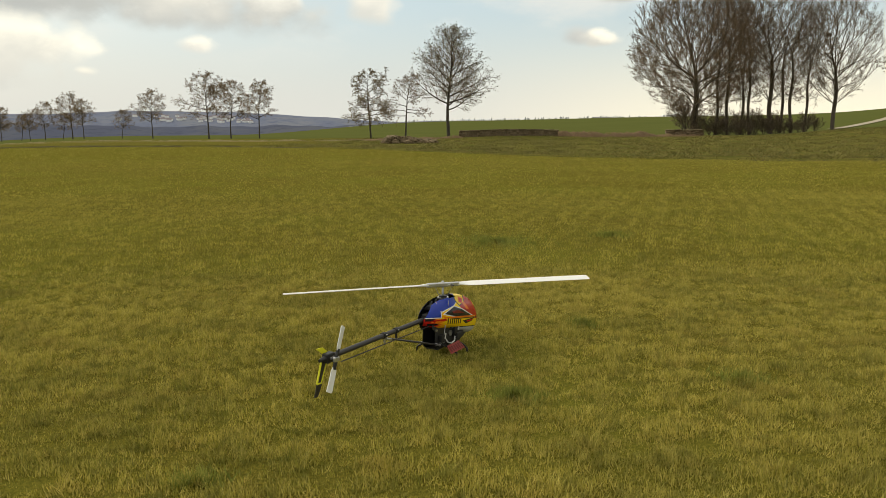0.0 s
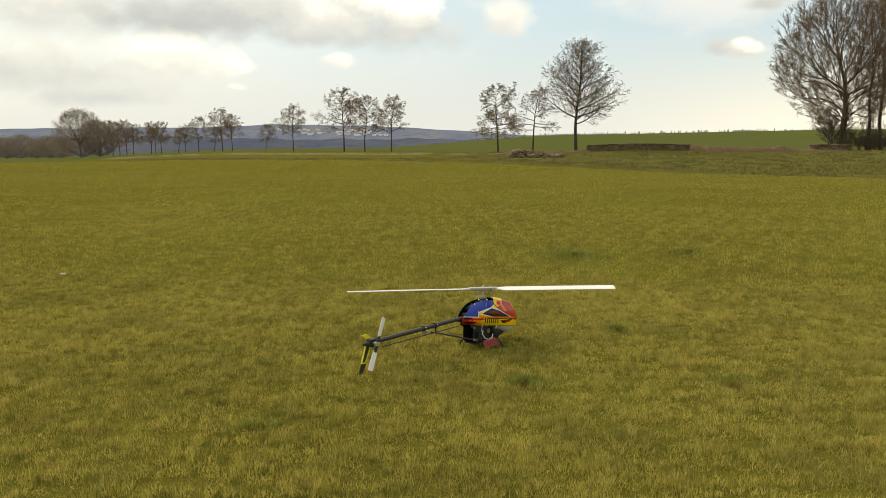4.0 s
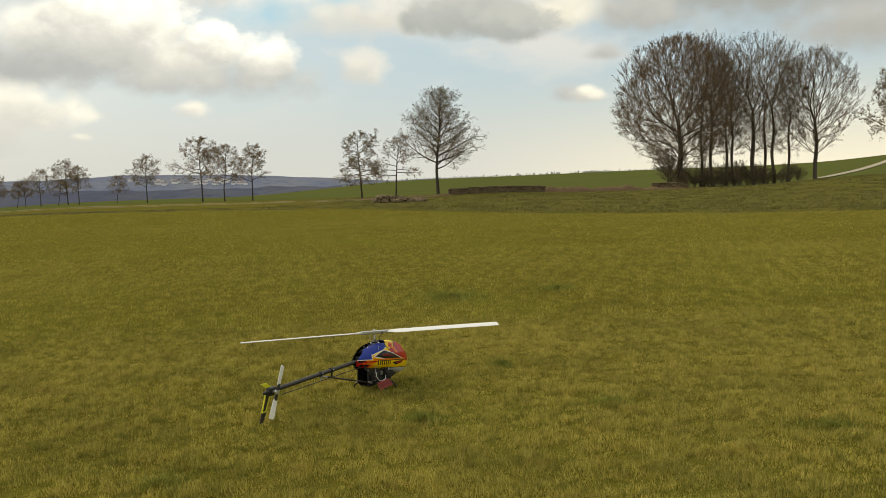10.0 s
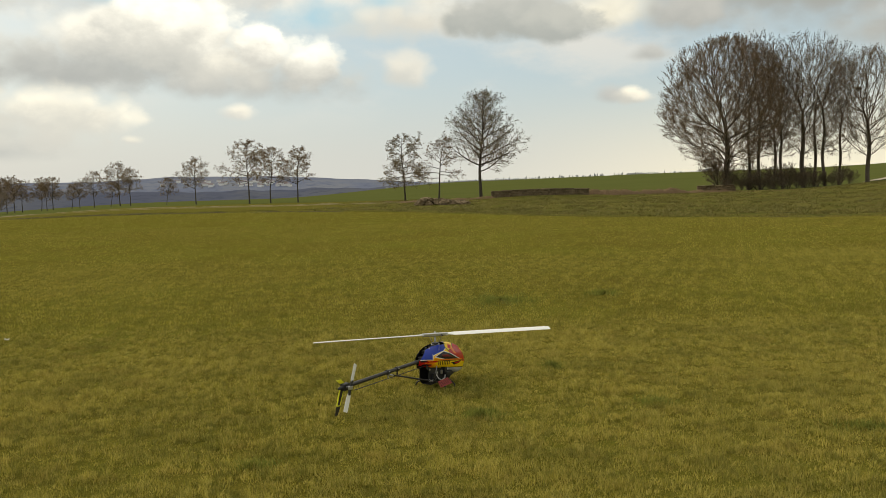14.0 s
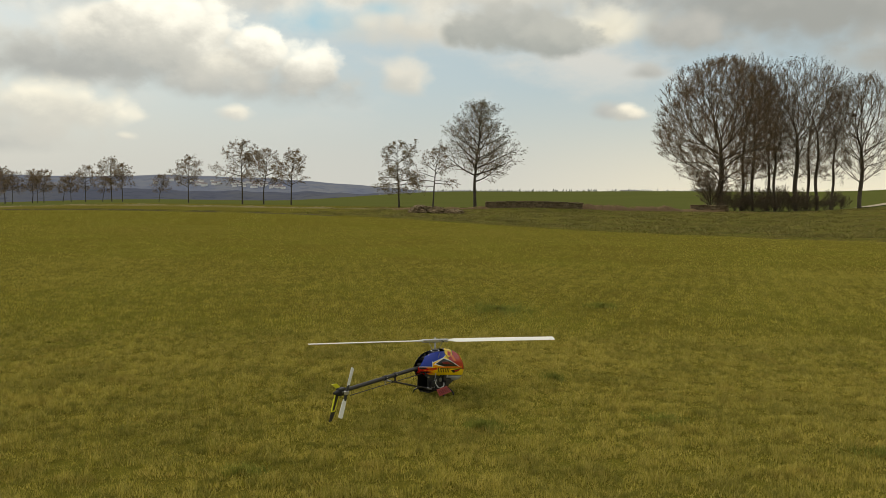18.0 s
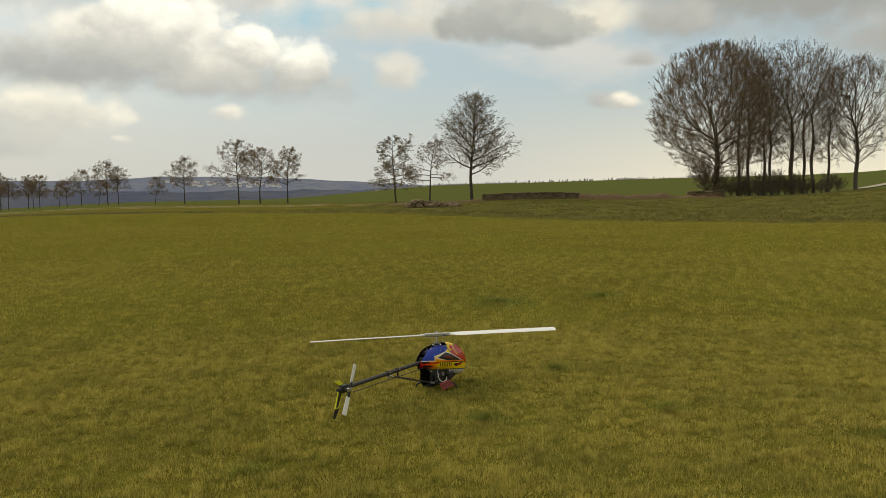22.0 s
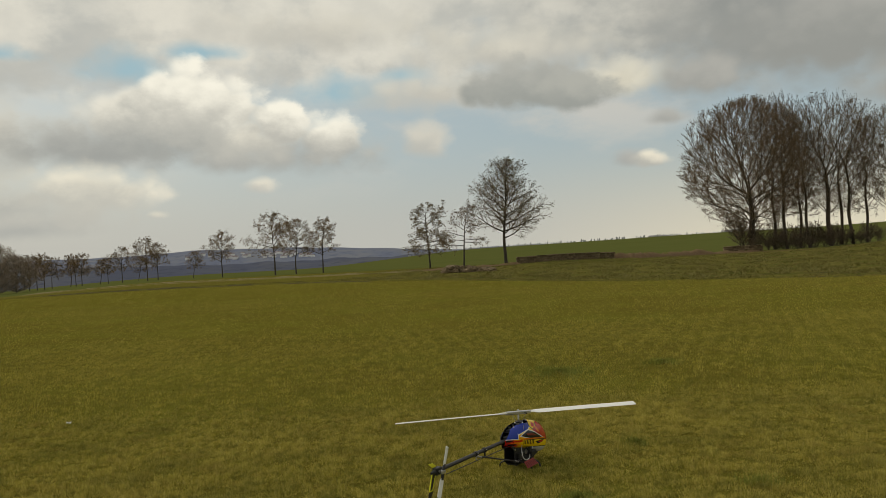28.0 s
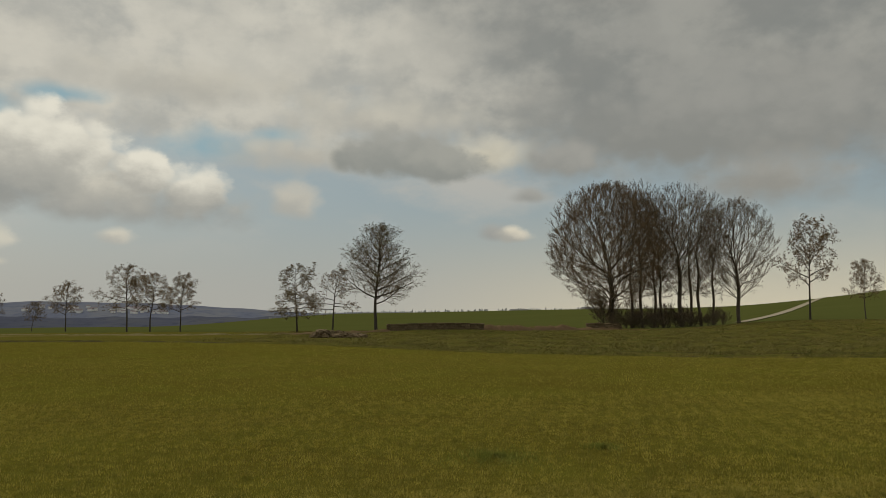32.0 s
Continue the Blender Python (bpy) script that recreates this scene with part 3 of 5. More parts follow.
# the copse: crowns that fill a dome, every twig fed by the shortest way down to the fork
def dome_tree(seed, tall, fork, low, wide, count, bark, twig, leaf, label, group, girth=0.36, lean=0.0, spare=0.42, leader=0.46, bushy=2):
    g = np.random.default_rng(seed)
    w = Wood(seed)
    ph = g.uniform(0, 6.28, 4)
    pts = []
    while len(pts) < count:
        t = g.uniform(0, 1)
        z = low + (tall - low) * t
        az = g.uniform(0, 6.28)
        lim = (t / spare) ** 0.55 if t < spare else math.sqrt(max(0.0, 1 - ((t - spare) / (1 - spare)) ** 2.2))
        lim *= wide * (1 + 0.13 * math.sin(2 * az + ph[0]) + 0.11 * math.sin(5 * az + ph[1] + 4 * t) + 0.10 * math.sin(9 * az + ph[2] - 9 * t))
        r = lim * math.sqrt(g.uniform(0, 1)) ** 0.8
        if g.uniform() > lim / wide + 0.08:
            continue
        if r < 0.25 * wide and z < fork + 3 or z < fork - 2.2 + 0.15 * r:
            continue
        pts.append((r * math.cos(az) + lean * z, r * math.sin(az), z))
    pts = np.array(pts)
    stem = np.array([(lean * z + 0.10 * math.sin(z * 0.9 + ph[3]), 0.10 * math.cos(z * 0.7), z) for z in np.concatenate([np.linspace(-0.3, fork, 7), np.linspace(fork, tall * leader, 7)[1:]])])
    P = np.vstack([stem, pts])
    n, m = len(P), len(stem)
    up = np.full(n, -1)
    way = np.zeros(n)
    aim = np.zeros((n, 3))
    cost = np.full(n, 1e9)
    via = np.full(n, -1)
    left = np.ones(n, bool)

    def reach(i):
        d = P - P[i]
        ln = np.linalg.norm(d, axis=1) + 1e-6
        cs = (d @ aim[i]) / ln
        c = ln * (1 + 0.9 * (1 - cs)) * (1 + 1.25 * np.maximum(0, 0.76 - d[:, 2] / ln)) + 0.70 * (way[i] + ln)
        b = left & (c < cost)
        cost[b] = c[b]
        via[b] = i

    for i in range(m):
        left[i] = False
        up[i] = i - 1
        way[i] = 0
        aim[i] = (0, 0, 1)
    for i in range(5, m):
        reach(i)
    order = list(range(m))
    for _ in range(n - m):
        i = int(np.argmin(np.where(left, cost, 1e9)))
        left[i] = False
        up[i] = via[i]
        d = P[i] - P[via[i]]
        way[i] = way[via[i]] + np.linalg.norm(d)
        a = d / (np.linalg.norm(d) + 1e-6) + 0.4 * aim[via[i]]
        aim[i] = a / np.linalg.norm(a)
        order.append(i)
        reach(i)
    load = np.ones(n)
    for i in reversed(order):
        if up[i] >= 0:
            load[up[i]] += load[i]
    main = np.full(n, -1)
    for i in order:
        q = up[i]
        if q >= 0 and (main[q] < 0 or load[i] > load[main[q]]):
            main[q] = i
    for _ in range(3):
        Q = P.copy()
        for i in range(m, n):
            if main[i] >= 0:
                Q[i] = 0.4 * P[i] + 0.3 * (P[up[i]] + P[main[i]])
        P = Q
    rad = 0.0098 * load ** 0.46
    rad = rad * (girth / rad[0]) ** (load / load[0])
    rad[0] *= 1.25
    V = [Vector(p) for p in P]
    for i in order:
        if i and main[up[i]] == i:
            continue
        chain = [i] if i == 0 else [up[i], i]
        while main[chain[-1]] >= 0:
            chain.append(main[chain[-1]])
        if len(chain) < 2:
            continue
        r = [max(rad[k], 0.010) for k in chain]
        if i:
            r[0] = min(r[0], r[1] * 1.1)
        thick = r[0] > 0.045
        w.tube([V[k] for k in chain], r, 7 if r[0] > 0.2 else 5 if thick else 3, 0 if thick else 1)
    rng = w.rng
    for i in range(m, n):
        if load[i] > 6:
            continue
        for k in range((4 if load[i] < 2 else 2) * bushy):
            d = Vector(aim[i]) * 1.0 + Vector((rng.gauss(0, 0.40), rng.gauss(0, 0.40), rng.gauss(0.30, 0.3)))
            d.normalize()
            ln = rng.uniform(0.45, 1.15)
            a = V[i].lerp(V[up[i]], rng.uniform(0, 0.6))
            b = a + d * ln * 0.55
            c = b + (d + Vector((rng.gauss(0, 0.25), rng.gauss(0, 0.25), 0.2))).normalized() * ln * 0.45
            w.tube([a, c], [0.0115, 0.0070], 3, 1)
            if rng.random() < 0.5:
                w.leaves.append((c, rng.uniform(0.06, 0.13)))
    root = new("tree")
    for nm, lay, mat in (("trunk", 0, bark), ("branchwork", 1, twig)):
        ob = new(nm, w.mesh(lay, nm, mat))
        ob.parent = root
        if lay:
            tagged(ob, kind="stuff")
    c = new("crown", w.leaf_mesh("crown", leaf))
    c.parent = root
    tagged(c, kind="stuff")
    return tagged(root, label, "tree", group)


copse = [dome_tree(31, 21.6, 4.4, 2.6, 10.2, 4000, BARK_DARK, TWIG_WARM, LEAF_RUST, "broad bare tree at the edge of the copse", "copse trees", 0.42, 0.0, 0.38, 0.40, 3),
         dome_tree(32, 21.8, 5.6, 4.4, 7.0, 1150, BARK_DARK, TWIG, LEAF_RUST, "tall bare tree in a dense copse", "copse trees", 0.31, 0.0, 0.6, 0.50, 2),
         dome_tree(33, 22.0, 6.4, 3.6, 4.8, 480, BARK_DARK, TWIG_WARM, LEAF_RUST, "slender bare tree with russet twigs in the copse", "copse trees", 0.21, 0.0, 0.6, 0.55, 2),
         dome_tree(34, 20.6, 6.4, 3.2, 4.5, 420, BARK_DARK, TWIG, LEAF_RUST, "slender bare tree drawn up in the copse", "copse trees", 0.20, 0.02, 0.6, 0.55, 2),
         dome_tree(35, 18.9, 4.4, 3.6, 6.1, 1300, BARK_DARK, TWIG, LEAF_RUST, "rounded bare tree standing apart from the copse", "copse trees", 0.28, 0.0, 0.48)]
COPSE_AT = [(1250, 112, 1.0, 1.0, 0), (1288, 114, 0.96, 1.0, 2), (1306, 112, 1.0, 1.05, 2), (1332, 116, 1.0, 1.0, 3), (1345, 112, 0.93, 1.0, 3), (1381, 113, 1.0, 1.0, 1),
            (1402, 118, 1.0, 1.1, 3), (1418, 112, 0.98, 1.1, 3), (1444, 115, 0.90, 0.95, 3), (1494, 112, 1.0, 1.0, 4)]
used = set()
for i, (px, d, s, w, k) in enumerate(COPSE_AT):
    ob = copse[k] if k not in used else copy_thing(copse[k], Matrix())
    used.add(k)
    place(ob, *at_bearing(px, d), turn=i * 2.3, scale=s, wide=w)


# ---- model helicopter ----
def part(name, bm, mat, parent, label="", smooth=False):
    me = bpy.data.meshes.new(name)
    bm.normal_update()
    bm.to_mesh(me)
    bm.free()
    if smooth:
        me.polygons.foreach_set("use_smooth", np.ones(len(me.polygons), bool))
    me.materials.append(mat)
    ob = new(name, me)
    ob.parent = parent
    if label:
        ob["label"] = label
    return ob


def box(sx, sy, sz, m=None, bevel=0.0):
    bm = bmesh.new()
    bmesh.ops.create_cube(bm, size=1, matrix=Matrix.Diagonal((sx, sy, sz, 1)))
    if bevel:
        bmesh.ops.bevel(bm, geom=bm.edges[:], offset=bevel, segments=2, affect="EDGES", profile=0.5)
    if m is not None:
        bm.transform(m)
    return bm


def rod(p, q, r, sides=10, r2=None):
    p, q = Vector(p), Vector(q)
    bm = bmesh.new()
    d = q - p
    m = Matrix.Translation((p + q) / 2) @ d.to_track_quat("Z", "Y").to_matrix().to_4x4()
    bmesh.ops.create_cone(bm, cap_ends=True, segments=sides, radius1=r, radius2=r if r2 is None else r2, depth=d.length, matrix=m)
    return bm


def bent(pts, r, sides=8):
    """A round bar through points."""
    bm = bmesh.new()
    rings = []
    pts = [Vector(p) for p in pts]
    n = len(pts)
    for i, p in enumerate(pts):
        t = (pts[min(i + 1, n - 1)] - pts[max(i - 1, 0)]).normalized()
        a = t.cross(Vector((0.13, 0.92, 0.36))).normalized()
        b = t.cross(a)
        rings.append([bm.verts.new(p + (a * math.cos(2 * math.pi * k / sides) + b * math.sin(2 * math.pi * k / sides)) * r) for k in range(sides)])
    for u, v in zip(rings, rings[1:]):
        for k in range(sides):
            bm.faces.new((u[k], u[(k + 1) % sides], v[(k + 1) % sides], v[k]))
    bm.faces.new(rings[0][::-1])
    bm.faces.new(rings[-1])
    bmesh.ops.recalc_face_normals(bm, faces=bm.faces[:])
    return bm


def plate(outline, y0, y1, holes=False):
    """A flat plate in the x-z plane between two y."""
    bm = bmesh.new()
    a = [bm.verts.new((x, y0, z)) for x, z in outline]
    b = [bm.verts.new((x, y1, z)) for x, z in outline]
    bm.faces.new(a)
    bm.faces.new(b[::-1])
    n = len(a)
    for i in range(n):
        j = (i + 1) % n
        bm.faces.new((a[j], a[i], b[i], b[j]))
    bmesh.ops.recalc_face_normals(bm, faces=bm.faces[:])
    return bm


CANOPY = [(-0.225, 0.300, 0.242, 0.017), (-0.195, 0.312, 0.232, 0.035), (-0.155, 0.335, 0.216, 0.052), (-0.10, 0.348, 0.200, 0.066), (-0.04, 0.354, 0.190, 0.073), (0.03, 0.354, 0.170, 0.077),
          (0.10, 0.345, 0.142, 0.076), (0.17, 0.328, 0.117, 0.071), (0.23, 0.304, 0.106, 0.062), (0.285, 0.276, 0.114, 0.048), (0.325, 0.238, 0.136, 0.031), (0.348, 0.202, 0.160, 0.013)]


def canopy_mesh():
    bm = bmesh.new()
    rings = []
    sides = 28
    for x, top, bot, w in CANOPY:
        c, h = (top + bot) / 2, (top - bot) / 2
        ring = []
        for k in range(sides):
            a = 2 * math.pi * k / sides
            ca, sa = math.cos(a), math.sin(a)
            e = 0.55
            y = w * math.copysign(abs(ca) ** e, ca)
            z = c + h * math.copysign(abs(sa) ** (0.9 if sa > 0 else 0.75), sa)
            y *= 1 - 0.42 * max(0, sa) ** 1.3
            ring.append(bm.verts.new((x, y, z)))
        rings.append(ring)
    for u, v in zip(rings, rings[1:]):
        for k in range(sides):
            bm.faces.new((u[k], u[(k + 1) % sides], v[(k + 1) % sides], v[k]))
    bm.faces.new(rings[-1])
    bmesh.ops.recalc_face_normals(bm, faces=bm.faces[:])
    bmesh.ops.subdivide_edges(bm, edges=bm.edges[:], cuts=1, use_grid_fill=True, smooth=0.6)
    # slanted back edge, and a slot for the mast and the mechanics
    bmesh.ops.bisect_plane(bm, geom=bm.verts[:] + bm.edges[:] + bm.faces[:], plane_co=(-0.195, 0, 0.298), plane_no=(-0.643, 0, 0.766), clear_outer=True)
    gone = [f for f in bm.faces if f.calc_center_median().x < 0.055 and abs(f.calc_center_median().y) < 0.012 + 0.105 * (f.calc_center_median().x + 0.2) and f.calc_center_median().z > 0.27]
    bmesh.ops.delete(bm, geom=gone, context="FACES")
    return bm


def canopy_liner():
    bm = canopy_mesh()
    for v in bm.verts:
        v.co = Vector((0.01 + 0.985 * (v.co.x - 0.01), 0.962 * v.co.y, 0.25 + 0.962 * (v.co.z - 0.25)))
    return bm


def canopy_paint():
    a = Mat("canopy_paint", 0.26, 0, 0.3)
    a.bsdf.inputs["Coat Weight"].default_value = 0.12
    X, Y, Z = a.xyz()
    yel, org, red, blue, black, white = (0.86, 0.57, 0.010), (0.75, 0.17, 0.010), (0.46, 0.010, 0.010), (0.010, 0.035, 0.30), (0.010, 0.010, 0.016), (0.72, 0.72, 0.72)
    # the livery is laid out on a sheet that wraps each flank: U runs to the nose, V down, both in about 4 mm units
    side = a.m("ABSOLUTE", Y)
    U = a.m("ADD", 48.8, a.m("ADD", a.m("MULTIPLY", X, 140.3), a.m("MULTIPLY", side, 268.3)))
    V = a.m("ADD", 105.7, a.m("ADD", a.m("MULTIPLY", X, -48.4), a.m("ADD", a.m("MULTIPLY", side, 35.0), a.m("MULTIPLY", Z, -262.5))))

    def shape(pts, grow=0.0, soft=0.35):
        """Mask of a convex patch on the sheet."""
        cx = sum(p[0] for p in pts) / len(pts)
        cy = sum(p[1] for p in pts) / len(pts)
        r = None
        for (x0, y0), (x1, y1) in zip(pts, pts[1:] + pts[:1]):
            nx, ny = y1 - y0, x0 - x1
            ln = math.hypot(nx, ny)
            nx, ny = nx / ln, ny / ln
            if (cx - x0) * nx + (cy - y0) * ny < 0:
                nx, ny = -nx, -ny
            d = a.m("ADD", a.m("ADD", a.m("MULTIPLY", U, nx), a.m("MULTIPLY", V, ny)), grow - x0 * nx - y0 * ny)
            k = a.smooth(d, -soft, soft)
            r = k if r is None else a.m("MULTIPLY", r, k)
        return r

    st = a.noise(1.0, 3, 0.5, stretch=(9, 3, 120))
    rear = a.m("ADD", U, a.m("MULTIPLY", a.m("SUBTRACT", st, 0.5), 40.0))
    col = a.mix(a.smooth(rear, 40, 58), org, yel)
    col = a.mix(a.m("SUBTRACT", 1.0, a.smooth(rear, 34, 40)), col, red)
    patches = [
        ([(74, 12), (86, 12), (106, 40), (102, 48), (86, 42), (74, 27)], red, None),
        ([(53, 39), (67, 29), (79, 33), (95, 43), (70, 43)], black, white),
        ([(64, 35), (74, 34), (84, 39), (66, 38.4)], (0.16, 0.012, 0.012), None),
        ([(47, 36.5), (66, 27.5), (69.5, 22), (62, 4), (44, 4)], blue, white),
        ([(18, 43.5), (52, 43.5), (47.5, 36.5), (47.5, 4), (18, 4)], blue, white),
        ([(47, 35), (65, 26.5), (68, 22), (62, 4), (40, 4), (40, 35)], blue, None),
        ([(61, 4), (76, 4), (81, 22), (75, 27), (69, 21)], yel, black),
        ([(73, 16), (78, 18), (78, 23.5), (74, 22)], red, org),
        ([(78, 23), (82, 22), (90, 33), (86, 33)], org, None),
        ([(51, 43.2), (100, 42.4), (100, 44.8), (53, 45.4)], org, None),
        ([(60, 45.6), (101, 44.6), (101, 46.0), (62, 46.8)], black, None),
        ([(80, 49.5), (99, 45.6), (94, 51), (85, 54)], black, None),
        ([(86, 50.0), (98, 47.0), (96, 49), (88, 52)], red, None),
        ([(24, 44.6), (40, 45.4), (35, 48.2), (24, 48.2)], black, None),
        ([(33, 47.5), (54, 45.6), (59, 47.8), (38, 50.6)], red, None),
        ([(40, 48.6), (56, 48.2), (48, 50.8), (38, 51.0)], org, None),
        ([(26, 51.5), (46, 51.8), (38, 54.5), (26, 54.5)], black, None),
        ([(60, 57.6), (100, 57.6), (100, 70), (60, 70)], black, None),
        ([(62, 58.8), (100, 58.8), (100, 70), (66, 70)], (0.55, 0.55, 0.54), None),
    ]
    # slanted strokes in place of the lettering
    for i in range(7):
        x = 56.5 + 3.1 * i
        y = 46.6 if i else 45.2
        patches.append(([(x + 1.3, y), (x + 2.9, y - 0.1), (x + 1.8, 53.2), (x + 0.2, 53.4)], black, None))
    for pts, c, rim in patches:
        if rim:
            col = a.mix(shape(pts, 1.1), col, rim)
        col = a.mix(shape(pts), col, c)
    a.color(col)
    return a.mat


def helicopter():
    carbon = plain("carbon_fibre", (0.028, 0.025, 0.024), 0.42, 0, 0.4, 220)
    black = plain("black_plastic", (0.012, 0.012, 0.013), 0.5, 0, 0.3, 150)
    alu = plain("bright_alloy", (0.55, 0.55, 0.56), 0.32, 0.9, 0.2, 90)
    steel = plain("steel_rod", (0.35, 0.35, 0.36), 0.3, 1.0, 0.2, 90)
    white = plain("white_gelcoat", (0.80, 0.80, 0.77), 0.28, 0, 0.06, 30)
    yellow = plain("yellow_edge", (0.68, 0.66, 0.02), 0.5, 0, 0.15, 60)
    red = plain("red_panel", (0.44, 0.060, 0.048), 0.5, 0, 0.2, 60)
    pale = plain("white_plastic", (0.6, 0.6, 0.58), 0.5, 0, 0.1, 60)
    orange = plain("dull_red_heat_shrink", (0.22, 0.035, 0.03), 0.6, 0, 0.2, 60)
    root = new("model_helicopter")
    tagged(root, "radio-controlled helicopter with blue, yellow and red canopy standing on the grass", "model helicopter")

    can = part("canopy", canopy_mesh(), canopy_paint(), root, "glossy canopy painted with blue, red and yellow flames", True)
    part("liner", canopy_liner(), black, can, "black inside of the canopy", True)
    # chassis
    fr = [(-0.175, 0.215), (-0.175, 0.290), (-0.12, 0.315), (0.02, 0.315), (0.05, 0.25), (0.14, 0.22), (0.20, 0.175), (0.19, 0.120), (0.10, 0.095), (-0.12, 0.095), (-0.15, 0.12), (-0.145, 0.195)]
    for side in (-1, 1):
        part("side_frame", plate(fr, side * 0.036, side * 0.0385), black, root, "black carbon side frame")
    part("bottom_plate", box(0.24, 0.072, 0.006, pose(0.0, 0, 0.094)), carbon, root)
    part("battery", box(0.16, 0.058, 0.05, pose(0.12, 0, 0.150), 0.006), plain("battery_wrap", (0.05, 0.05, 0.055), 0.5), root, "dark battery pack")
    part("motor", rod((-0.03, 0, 0.118), (-0.03, 0, 0.185), 0.031, 20), steel, root, "round steel motor")
    part("main_gear", rod((-0.03, 0, 0.200), (-0.03, 0, 0.212), 0.034, 28), black, root, "black main gear")
    part("speed_controller", box(0.07, 0.03, 0.03, pose(0.07, -0.052, 0.135), 0.004), black, root)
    for x, z in ((-0.095, 0.150), (-0.03, 0.255), (0.045, 0.165)):
        s = part("servo", box(0.042, 0.020, 0.038, pose(x, -0.049, z), 0.002), black, root, "black servo")
        part("servo_arm", box(0.007, 0.004, 0.030, pose(x + 0.012, -0.062, z + 0.012, 0, 20, 0), 0.001), pale, s, "white servo arm")
    part("servo", box(0.042, 0.020, 0.038, pose(-0.095, 0.049, 0.150), 0.002), black, root, "black servo")
    for i, (x, z, r) in enumerate(((-0.10, 0.128, 0.007), (-0.055, 0.225, 0.010), (0.005, 0.155, 0.015), (0.0, 0.20, 0.006), (-0.14, 0.20, 0.006), (0.06, 0.215, 0.006), (-0.07, 0.122, 0.005), (0.08, 0.122, 0.005))):
        part("bearing", rod((x, -0.0385, z), (x, -0.0450, z), r, 14), alu, root, "bright alloy bearing")
    part("cable", bent([(-0.06, -0.045, 0.145), (-0.05, -0.056, 0.120), (-0.02, -0.060, 0.108), (0.02, -0.058, 0.112), (0.04, -0.050, 0.135)], 0.0035), pale, root, "pale looped cable")
    part("cable", bent([(-0.11, -0.043, 0.125), (-0.09, -0.055, 0.108), (-0.05, -0.055, 0.100), (-0.03, -0.045, 0.112)], 0.003), black, root, "black cable")
    part("push_link", rod((-0.095, -0.060, 0.168), (-0.035, -0.055, 0.338), 0.0022, 8), steel, root)
    part("push_link", rod((0.050, -0.060, 0.185), (0.030, -0.040, 0.338), 0.0022, 8), steel, root)
    part("rear_block", box(0.05, 0.040, 0.054, pose(-0.165, 0, 0.264), 0.006), black, root, "black boom mount")
    part("gyro", box(0.040, 0.036, 0.016, pose(-0.125, 0, 0.318), 0.003), black, root, "black gyro box")
    part("upper_deck", box(0.15, 0.072, 0.005, pose(-0.075, 0, 0.308)), carbon, root, "black upper deck")
    for x, y in ((-0.060, -0.030), (-0.020, 0.034), (-0.085, 0.024)):
        part("servo_horn", rod((x, y, 0.320), (x, y, 0.336), 0.008, 12), alu, root, "bright horn")
    # landing gear
    for x in (-0.070, 0.040):
        pts = []
        for k in range(13):
            a = math.pi * k / 12
            y = -0.125 * math.cos(a)
            z = 0.044 + 0.064 * math.sin(a) ** 0.6
            pts.append((x, y, z))
        part("strut", bent(pts, 0.0055, 8), black, root, "black arched landing strut", True)
    for side in (-1, 1):
        s = part("skid", bent([(-0.215, side * 0.127, 0.044), (-0.19, side * 0.127, 0.042), (0.13, side * 0.127, 0.042), (0.155, side * 0.127, 0.043), (0.175, side * 0.127, 0.044)], 0.0062, 8), black, root, "black skid pipe", True)
        for x in (-0.217, 0.177):
            part("end_cap", rod((x - 0.006, side * 0.127, 0.044), (x + 0.006, side * 0.127, 0.044), 0.0078, 8), black, s)
        bm = bmesh.new()
        q = [(-0.122, side * 0.092, 0.122), (0.004, side * 0.092, 0.122), (0.014, side * 0.124, 0.086), (-0.134, side * 0.124, 0.086)]
        vs = [bm.verts.new(p) for p in q]
        f = bm.faces.new(vs if side < 0 else vs[::-1])
        bmesh.ops.solidify(bm, geom=[f], thickness=0.003)
        if side > 0:
            bm.free()
            continue
        p = part("sign_panel", bm, red, root, "red panel on the landing gear")
        for i in range(6):
            x = -0.112 + i * 0.0215
            m = Matrix.Translation((x, side * 0.1110, 0.1050)) @ Matrix.Rotation(side * math.radians(-49), 4, "X")
            bm = box(0.010, 0.030, 0.002)
            for v in bm.verts:
                v.co.x += 0.12 * v.co.y * (-side) * (-1 if i % 2 else 1)
            bm.transform(m)
            part("lettering_stroke", bm, orange, p, "dark red block stroke")
    # boom and tail
    x0, x1, zb0, zb1 = -0.16, -0.955, 0.266, 0.270
    part("tail_boom", rod((x0, 0, zb0), (x1, 0, zb1), 0.0118, 18), carbon, root, "black carbon tail boom", False)

    def bz(x):
        return zb0 + (zb1 - zb0) * (x - x0) / (x1 - x0)

    for x in (-0.555, -0.455):
        big = x in (-0.555,)
        c = part("boom_clamp", rod((x - 0.010, 0, bz(x)), (x + 0.010, 0, bz(x)), 0.0155, 18), black, root, "black clamp ring")
        part("guide", box(0.008, 0.008, 0.026, pose(x, -0.004, bz(x) - 0.024), 0.001), alu if big else black, c)
        part("screw", rod((x, -0.0165, bz(x) + 0.006), (x, -0.021, bz(x) + 0.006), 0.003, 8), alu, c, "bright screw")
